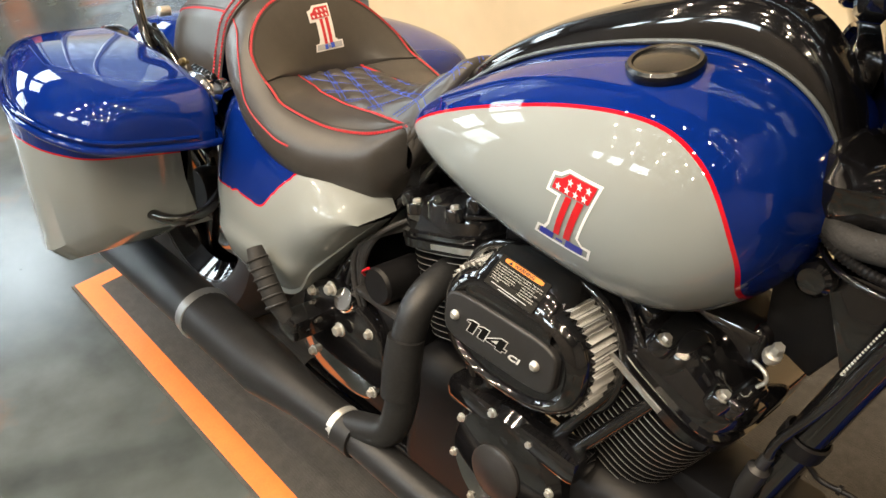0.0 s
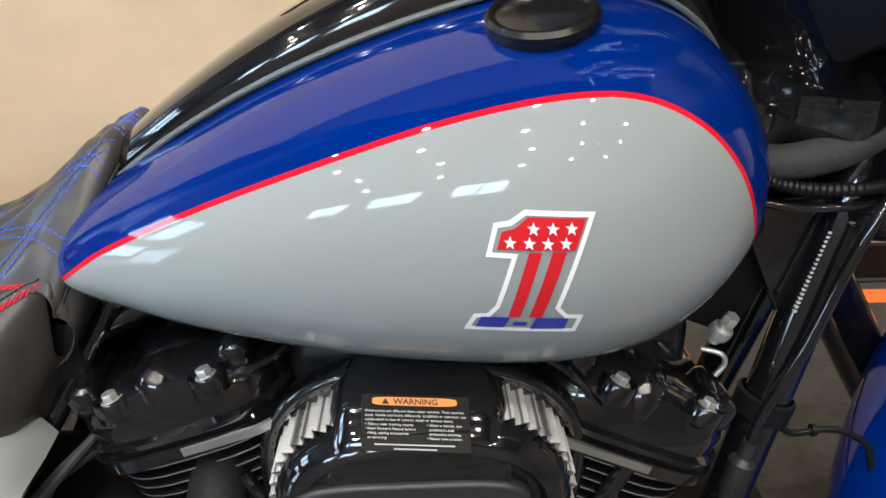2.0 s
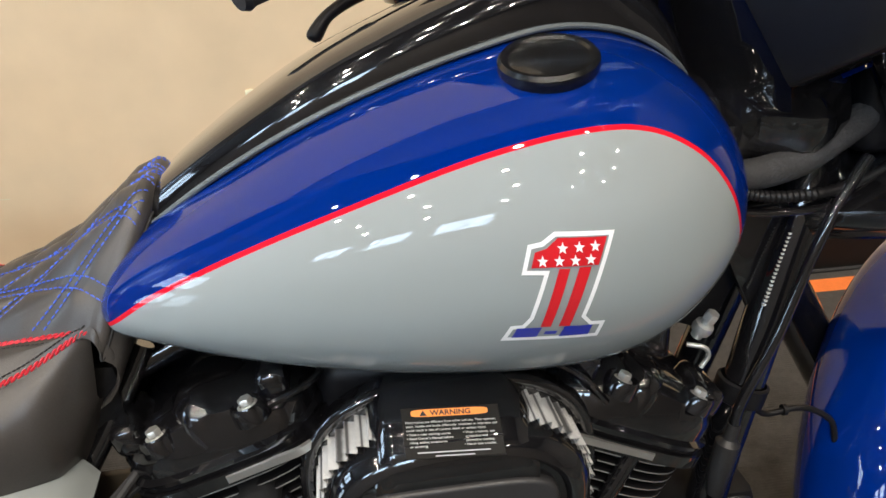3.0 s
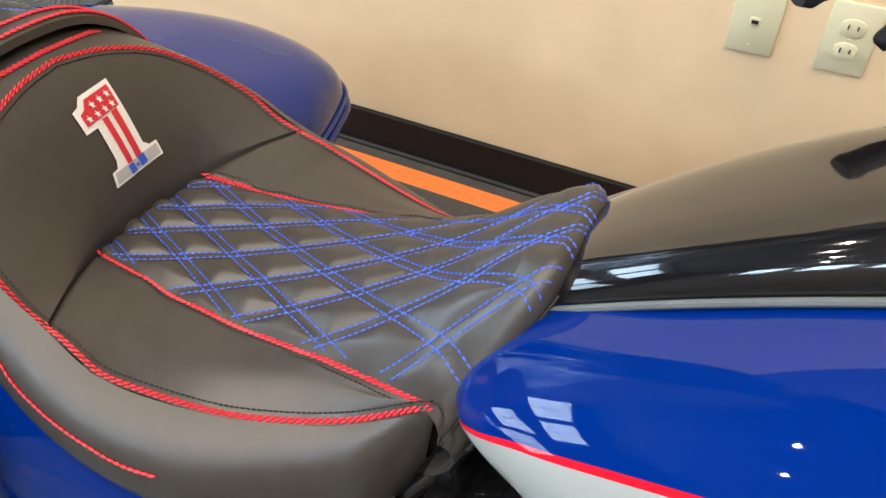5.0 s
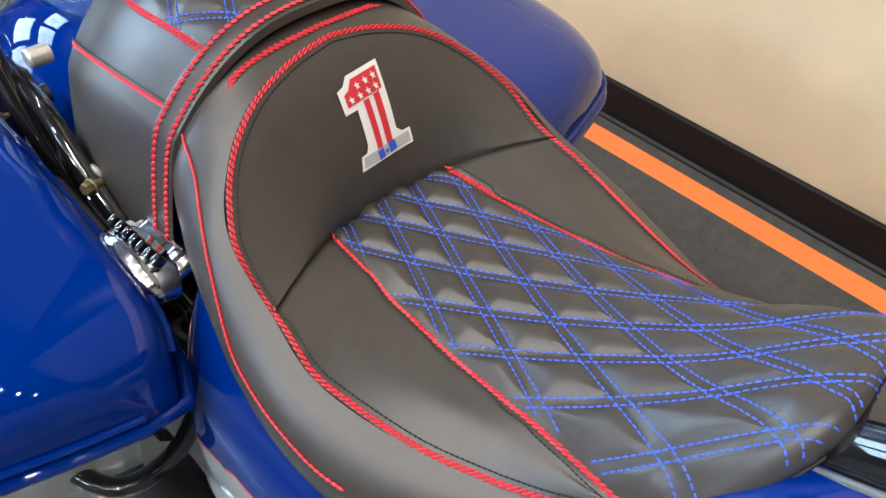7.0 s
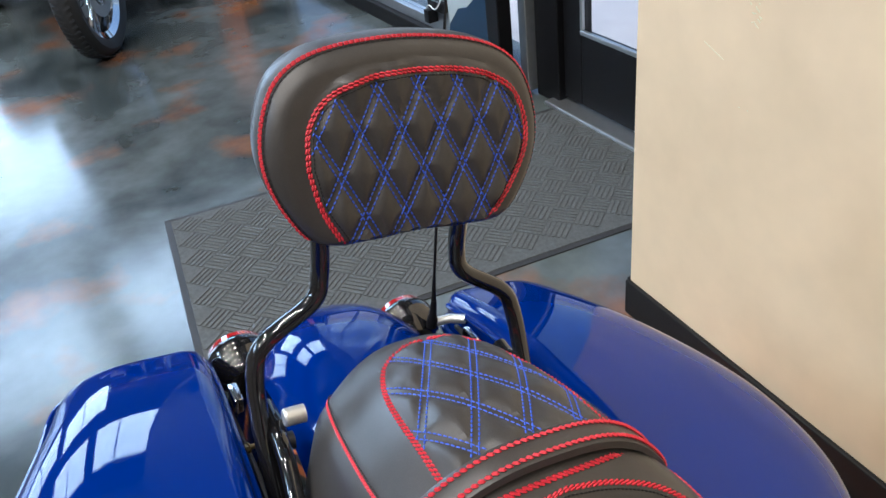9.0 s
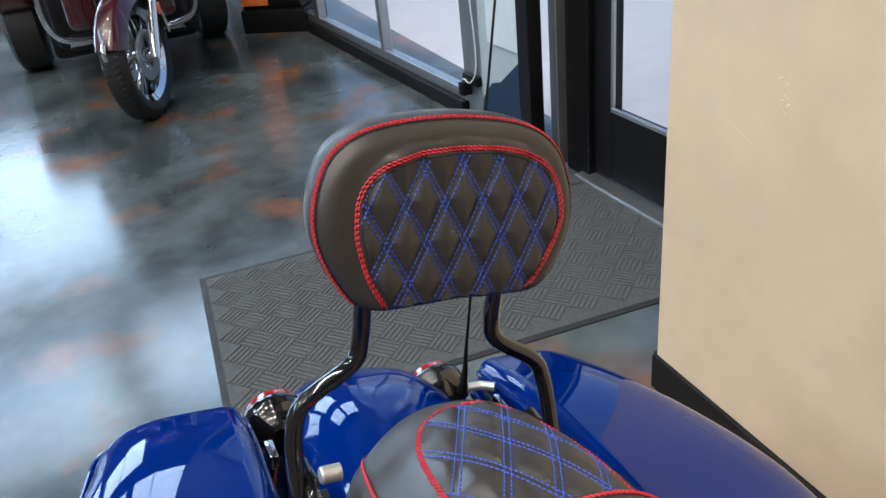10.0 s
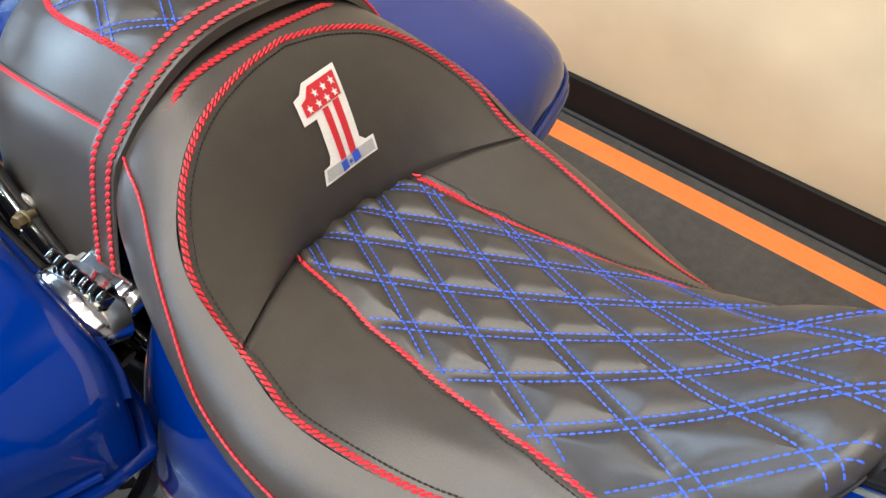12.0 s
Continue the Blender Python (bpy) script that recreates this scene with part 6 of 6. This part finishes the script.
part("spark_cable", tube([(0.57, -0.06, 0.66), (0.60, -0.10, 0.648), (0.635, -0.118, 0.63), (0.66, -0.12, 0.60)], 0.0035, 8, smooth_n=8), M["black"], bike)
for k in range(5):
    part("hose", tube([(0.27 + 0.01 * k, -0.06, 0.60), (0.22 - 0.012 * k, -0.125 - 0.004 * k, 0.56 - 0.012 * k), (0.17 + 0.008 * k, -0.14, 0.50 - 0.03 * k), (0.12 + 0.02 * k, -0.12, 0.40)], 0.004 + 0.0008 * (k % 3), 8, smooth_n=8), M["rubber"], bike)

# passenger foot peg, rear brake parts
peg = part("foot_peg", tube([(0.105, -0.225, 0.375), (0.085, -0.235, 0.405), (0.045, -0.238, 0.455), (0.028, -0.236, 0.475)], [0.013, 0.017, 0.017, 0.013], 16, smooth_n=0), M["rubber"], bike, "folded black passenger foot peg")
for k in range(6):
    a = Vector((0.090, -0.236, 0.398)).lerp(Vector((0.040, -0.2385, 0.460)), k / 5)
    part("peg_rib", lathe([(0.0172, -0.0025), (0.0192, 0), (0.0172, 0.0025)], Matrix.Translation(a) @ (Vector((-0.05, 0, 0.062)).to_track_quat("Z", "Y").to_matrix().to_4x4()), 16), M["rubber"], peg)
part("peg_mount", box((0.085, -0.235, 0.345), (0.135, -0.14, 0.385), 0.010), M["black"], peg, "gloss black peg mount")
for x, z in ((0.14, 0.43), (0.165, 0.365)):
    bolt(peg, (x, -0.165, z), ON_SIDE, 0.009, 0.012)

# wheels
def wheel(parent_name, m, r, w, rim_r, label):
    prof = [(rim_r, -w * 0.38), (rim_r + 0.02, -w * 0.46), (r - 0.04, -w * 0.5), (r - 0.012, -w * 0.36), (r, -w * 0.12), (r, w * 0.12), (r - 0.012, w * 0.36), (r - 0.04, w * 0.5), (rim_r + 0.02, w * 0.46), (rim_r, w * 0.38)]
    t = part(parent_name, lathe(prof, m, 64), M["tyre"], bike, label)
    part("rim", lathe([(rim_r - 0.03, -0.02), (rim_r + 0.004, -w * 0.40), (rim_r + 0.008, -w * 0.36), (rim_r - 0.012, 0), (rim_r + 0.008, w * 0.36), (rim_r + 0.004, w * 0.40), (rim_r - 0.03, 0.02)], m, 48), M["black"], t)
    for k in range(7):
        a = 2 * math.pi * k / 7
        part("spoke", box((0.03, -0.014, -0.012), (rim_r - 0.01, 0.014, 0.012), 0.005, m @ Matrix.Rotation(a, 4, "Z")), M["black"], t)
    part("hub", lathe([(0, -0.05), (0.045, -0.05), (0.05, -0.03), (0.05, 0.03), (0.045, 0.05), (0, 0.05)], m, 28), M["satin"], t)
    return t


wheel("rear_wheel", Matrix.Translation((-0.52, 0, 0.315)) @ ON_SIDE, 0.318, 0.16, 0.21, "rear wheel with black spokes")
AX = Matrix.Translation((0.885, 0, 0.80))
STEER = AX @ Matrix.Rotation(radians(36), 4, Vector((-math.sin(radians(26)), 0, math.cos(radians(26))))) @ AX.inverted()
wheel("front_wheel", STEER @ Matrix.Translation((1.25, 0, 0.305)) @ ON_SIDE, 0.31, 0.12, 0.235, "front wheel with black spokes")
rows = []
for i in range(45):
    a = radians(-62 + 170 * i / 44)
    R = 0.357
    rows.append([STEER @ Vector((1.25 - (R - 0.075 * abs(t) ** 3) * math.sin(a), 0.088 * t, 0.290 + (R - 0.075 * abs(t) ** 3) * math.cos(a))) for t in [k / 12 - 1 for k in range(25)]])
part("front_fender", grid(rows), M["blue"], bike, "glossy blue front fender")
for s in (-1, 1):
    fk = part("fork_leg", tube([STEER @ Vector(p) for p in ((0.845, s * 0.105, 0.95), (1.02, s * 0.105, 0.62), (1.21, s * 0.105, 0.33))], [0.030, 0.030, 0.033], 24), M["black"], bike, "satin black fork leg")
part("triple_clamp", box((0.80, -0.15, 0.735), (0.95, 0.15, 0.775), 0.015, STEER @ Matrix.Translation((0.95, 0, 0.755)) @ pose(0, 0, 0, 0, -26, 0) @ Matrix.Translation((-0.90, 0, -0.755))), M["black"], bike)
# handlebar and left controls
bar = part("handlebar", tube([STEER @ Vector(p) for p in ((0.80, -0.08, 1.00), (0.79, -0.20, 1.03), (0.72, -0.33, 1.035), (0.60, -0.43, 1.01))], 0.0155, 16, smooth_n=8), M["black"], bike, "gloss black handlebar")
part("bar_half", tube([(0.80, 0.05, 0.975), (0.74, 0.12, 1.005), (0.64, 0.20, 1.02), (0.53, 0.215, 1.005), (0.455, 0.185, 0.985), (0.40, 0.152, 0.967)], 0.0125, 16, smooth_n=8), M["black"], bar)
grip = part("grip", tube([Vector((0.357, 0.126, 0.953)).lerp(Vector((0.455, 0.185, 0.985)), k) for k in (0.0, 0.06, 0.12, 0.88, 0.94, 1.0)], [0.0165, 0.0195, 0.0172, 0.0172, 0.021, 0.021], 24), M["rubber"], bar, "black rubber hand grip")
part("clutch_lever", tube([(0.54, 0.236, 0.955), (0.490, 0.236, 0.941), (0.447, 0.216, 0.921), (0.428, 0.207, 0.900), (0.424, 0.205, 0.894)], [0.010, 0.0085, 0.0070, 0.0090, 0.005], 12, smooth_n=6), M["satin"], bar, "black clutch lever with a ball end")
part("switch_housing", box((-0.042, -0.024, -0.028), (0.042, 0.026, 0.030), 0.010, Matrix.Translation((0.548, 0.222, 0.958)) @ pose(0, 0, 0, 0, -8, 20)), M["black"], bar)

# fairing that turns with the bars: gloss black inside, dark blue shell, grey panel on the exhaust side
F0 = Vector((0.829, -0.064, 0.861))
FE, FU, FF = [STEER.to_3x3() @ Vector(v) for v in ((0, 1, 0), (-0.28, 0, 0.96), (1, 0, 0))]


def fairing_point(e, h, d):
    return F0 + FE * e + FU * h + FF * (d + 0.35 * e * e)


rows, shell = [], []
for i in range(41):
    e = -0.36 + 0.74 * i / 40
    low = 0.27 * abs(e) if e < 0 else -0.09 + 0.5 * max(0, e - 0.1)
    hump = 0.035 * math.exp(-((e - 0.16) / 0.06) ** 2) + 0.03 * math.exp(-((e + 0.20) / 0.07) ** 2)
    rows.append([fairing_point(e, low + (0.40 - low) * k / 16, 0.012 + hump * math.sin(math.pi * k / 16) ** 2 - 0.10 * (k / 16) ** 2 + (0.06 if k == 0 else 0)) for k in range(17)])
    shell.append([fairing_point(e * 1.02, low - 0.004 + (0.41 - low) * k / 8, 0.075 + 0.10 * math.sin(math.pi * k / 8)) for k in range(9)])
fairing = part("fairing", grid(shell), M["blue"], bike, "dark blue front fairing with a gloss black inner side")
part("inner_fairing", grid(rows), M["black"], fairing)
quad = [(-0.012, 0.0), (-0.30, 0.075), (-0.33, 0.30), (-0.16, 0.34), (0.012, 0.10)]
bm = bmesh.new()
fr_, bk_ = [], []
for e, h in quad:
    fr_.append(bm.verts.new(fairing_point(e, h, -0.012)))
    bk_.append(bm.verts.new(fairing_point(e, h, 0.012)))
bm.faces.new(fr_)
bm.faces.new(list(reversed(bk_)))
for k in range(5):
    bm.faces.new((fr_[k], bk_[k], bk_[(k + 1) % 5], fr_[(k + 1) % 5]))
bmesh.ops.bevel(bm, geom=bm.edges[:], offset=0.004, segments=2, profile=0.5, affect="EDGES")
part("knee_panel", bm, M["forkgrey"], fairing, "dark grey satin panel")
for e, h, r in ((0.07, 0.17, 0.036), (0.15, 0.19, 0.036), (0.22, 0.10, 0.05)):
    m = Matrix.Translation(fairing_point(e, h, -0.005)) @ FF.to_track_quat("-Z", "Y").to_matrix().to_4x4()
    g = part("gauge", lathe([(r, -0.02), (r, 0.008), (r - 0.003, 0.012), (r - 0.007, 0.010), (r - 0.009, 0.002), (0, 0.002)], m, 32), M["black"], fairing, "round black gauge")

# side stand
part("side_stand", tube([(0.50, 0.10, 0.20), (0.50, 0.17, 0.12), (0.49, 0.245, 0.066)], 0.014, 14, smooth_n=4), M["black"], bike, "black side stand")


# ---- the other motorcycle across the showroom ----
TH = radians(-26)
trike = thing("three_wheeler", "dark maroon and chrome three wheeled motorcycle on the showroom floor", "motorcycle", Matrix.Translation((-4.25, -0.10, 0)))
TURN = Matrix.Rotation(TH, 4, "Z")
W0 = Matrix.Translation((0, 0, 0.325)) @ pose(0, 0, 0, 90) @ Matrix.Identity(4)
tyre = part("front_tyre", lathe([(0.235, -0.045), (0.25, -0.058), (0.285, -0.066), (0.312, -0.05), (0.325, -0.018), (0.325, 0.018), (0.312, 0.05), (0.285, 0.066), (0.25, 0.058), (0.235, 0.045)], W0, 64), M["tyre"], trike, "black grooved front tyre")
tyre.matrix_local = TURN
gb = bmesh.new()
for k in range(64):
    a = 2 * math.pi * k / 64
    for s in (-1, 1):
        box((-0.006, s * 0.012, 0.3235), (0.006, s * 0.048, 0.3275), m=Matrix.Translation((0, 0, 0.325)) @ Matrix.Rotation(a, 4, "Y") @ Matrix.Rotation(s * 0.5, 4, "Z"), bm=gb)
tagged(part("tread", gb, M["rubber"], tyre, smooth=False), kind="stuff")
rim = part("rim", lathe([(0.205, -0.03), (0.238, -0.050), (0.242, -0.046), (0.225, 0.0), (0.242, 0.046), (0.238, 0.050), (0.205, 0.03)], W0, 48), M["chrome"], tyre, "bright alloy rim")
for k in range(5):
    for d in (-0.14, 0.14):
        a = 2 * math.pi * k / 5 + d
        part("spoke", box((0.03, -0.011, -0.012), (0.215, 0.011, 0.012), 0.004, W0 @ Matrix.Rotation(a, 4, "Z")), M["chrome"], rim)
part("brake_disc", lathe([(0.075, 0.050), (0.13, 0.050), (0.13, 0.056), (0.075, 0.056), (0.075, 0.050)], W0, 40), M["alu"], tyre)
part("brake_disc", lathe([(0.075, -0.050), (0.13, -0.050), (0.13, -0.056), (0.075, -0.056), (0.075, -0.050)], W0, 40), M["alu"], tyre)
part("hub", lathe([(0, -0.08), (0.03, -0.08), (0.04, -0.05), (0.04, 0.05), (0.03, 0.08), (0, 0.08)], W0, 24), M["chrome"], tyre)
for s in (-1, 1):
    f = part("fork_leg", tube([(0.02, s * 0.10, 0.31), (-0.10, s * 0.10, 0.55), (-0.30, s * 0.10, 0.95)], [0.028, 0.027, 0.024], 20), M["chrome"], trike, "chrome fork leg")
    f.matrix_local = TURN
    part("caliper", box((-0.10, s * 0.085 - 0.02, 0.33), (-0.04, s * 0.085 + 0.02, 0.43), 0.012), M["chrome"], f)
    part("reflector", box((-0.14, s * 0.128 - 0.004, 0.50), (-0.11, s * 0.128 + 0.004, 0.56), 0.003), M["orange"], f)
rows = []
for i in range(31):
    a = radians(-70 + 150 * i / 30)
    rows.append([(-(0.352 - 0.07 * abs(t) ** 3) * math.sin(a), 0.088 * t, 0.325 + (0.352 - 0.07 * abs(t) ** 3) * math.cos(a)) for t in [k / 8 - 1 for k in range(17)]])
fen = part("front_fender", grid(rows), M["maroon"], trike, "dark maroon front fender")
fen.matrix_local = TURN
part("fender_trim", tube([(0.335, 0, 0.47), (0.355, 0, 0.44), (0.35, 0, 0.40)], 0.012, 12, smooth_n=5), M["chrome"], fen)
for s in (-1, 1):
    part("engine_guard", tube([(-0.45, s * 0.10, 0.85), (-0.42, s * 0.30, 0.80), (-0.40, s * 0.40, 0.62), (-0.43, s * 0.36, 0.40), (-0.46, s * 0.12, 0.34)], 0.017, 16, smooth_n=8), M["chrome"], trike, "chrome engine guard")
    part("fairing_lower", box((-0.50, s * 0.20 - 0.09, 0.42), (-0.36, s * 0.20 + 0.09, 0.86), 0.05, seg=4), M["maroon"], trike)
    part("footboard", box((-0.85, s * 0.26 - 0.06, 0.30), (-0.50, s * 0.26 + 0.06, 0.325), 0.01), M["satin"], trike)
    rw = part("rear_tyre", lathe([(0.19, -0.09), (0.27, -0.11), (0.315, -0.085), (0.325, 0), (0.315, 0.085), (0.27, 0.11), (0.19, 0.09)], Matrix.Translation((-1.62, s * 0.59, 0.325)) @ pose(0, 0, 0, 90), 44), M["tyre"], trike, "black rear tyre")
    part("rear_rim", lathe([(0, -0.06), (0.15, -0.06), (0.19, -0.088), (0.19, 0.088), (0.15, 0.06), (0, 0.06)], Matrix.Translation((-1.62, s * 0.59, 0.325)) @ pose(0, 0, 0, 90), 32), M["chrome"], rw)
    part("rear_fender", box((-2.0, s * 0.59 - 0.16, 0.42), (-1.25, s * 0.59 + 0.16, 0.80), 0.10, seg=4), M["maroon"], trike, "maroon rear fender")
part("engine", box((-0.95, -0.18, 0.20), (-0.40, 0.18, 0.75), 0.05, seg=3), M["satin"], trike)
part("rear_body", box((-2.10, -0.46, 0.30), (-1.18, 0.46, 0.95), 0.09, seg=4), M["maroon"], trike, "dark maroon rear body with a trunk")
part("rear_apron", box((-1.20, -0.44, 0.16), (-0.95, 0.44, 0.60), 0.05, seg=3), M["satin"], trike)
part("counter_shaft", tube([(-0.95, 0.05, 0.30), (-1.25, 0.05, 0.31)], 0.06, 20), M["satin"], trike)
for k in (0, 16):
    edge = [r[k] for r in rows[16:]]
    part("fender_skirt", tube(edge, 0.010, 10), M["chrome"], fen, "chrome fender edge")
part("fuel_tank", box((-1.0, -0.17, 0.78), (-0.45, 0.17, 1.0), 0.08, seg=4), M["maroon"], trike)
part("seat", box((-1.6, -0.18, 0.72), (-0.95, 0.18, 0.86), 0.05, seg=3), M["vinyl"], trike)
part("fairing", box((-0.42, -0.38, 0.95), (-0.15, 0.38, 1.35), 0.10, seg=4), M["maroon"], trike)
part("body_floor", box((-2.0, -0.40, 0.22), (-0.9, 0.40, 0.60), 0.05, seg=3), M["satin"], trike)
part("headlamp", lathe([(0, 0.04), (0.06, 0.03), (0.09, 0), (0.10, -0.05)], Matrix.Translation((-0.13, 0, 1.1)) @ pose(0, 0, 0, 0, 90), 28), M["chrome"], trike)

# orange and black display cabinet by the far window
cab = thing("display_cabinet", "low black cabinet with an orange upper panel by the window", "cabinet", pose(-5.67, 0.689, 0, 0, 0, -36) @ Matrix.Translation((-0.445, 0, 0)))
part("plinth", box((0, 0, 0), (0.45, 0.48, 0.16), 0.008), M["satin"], cab)
part("carcass", box((0.02, 0.02, 0.16), (0.43, 0.46, 0.95), 0.006), M["frameblack"], cab)
part("front_panel", box((0.43, 0.02, 0.19), (0.445, 0.22, 0.92), 0.004), M["orange"], cab, "orange front panel")
part("front_panel", box((0.43, 0.24, 0.19), (0.445, 0.46, 0.92), 0.004), M["satin"], cab, "black front panel")
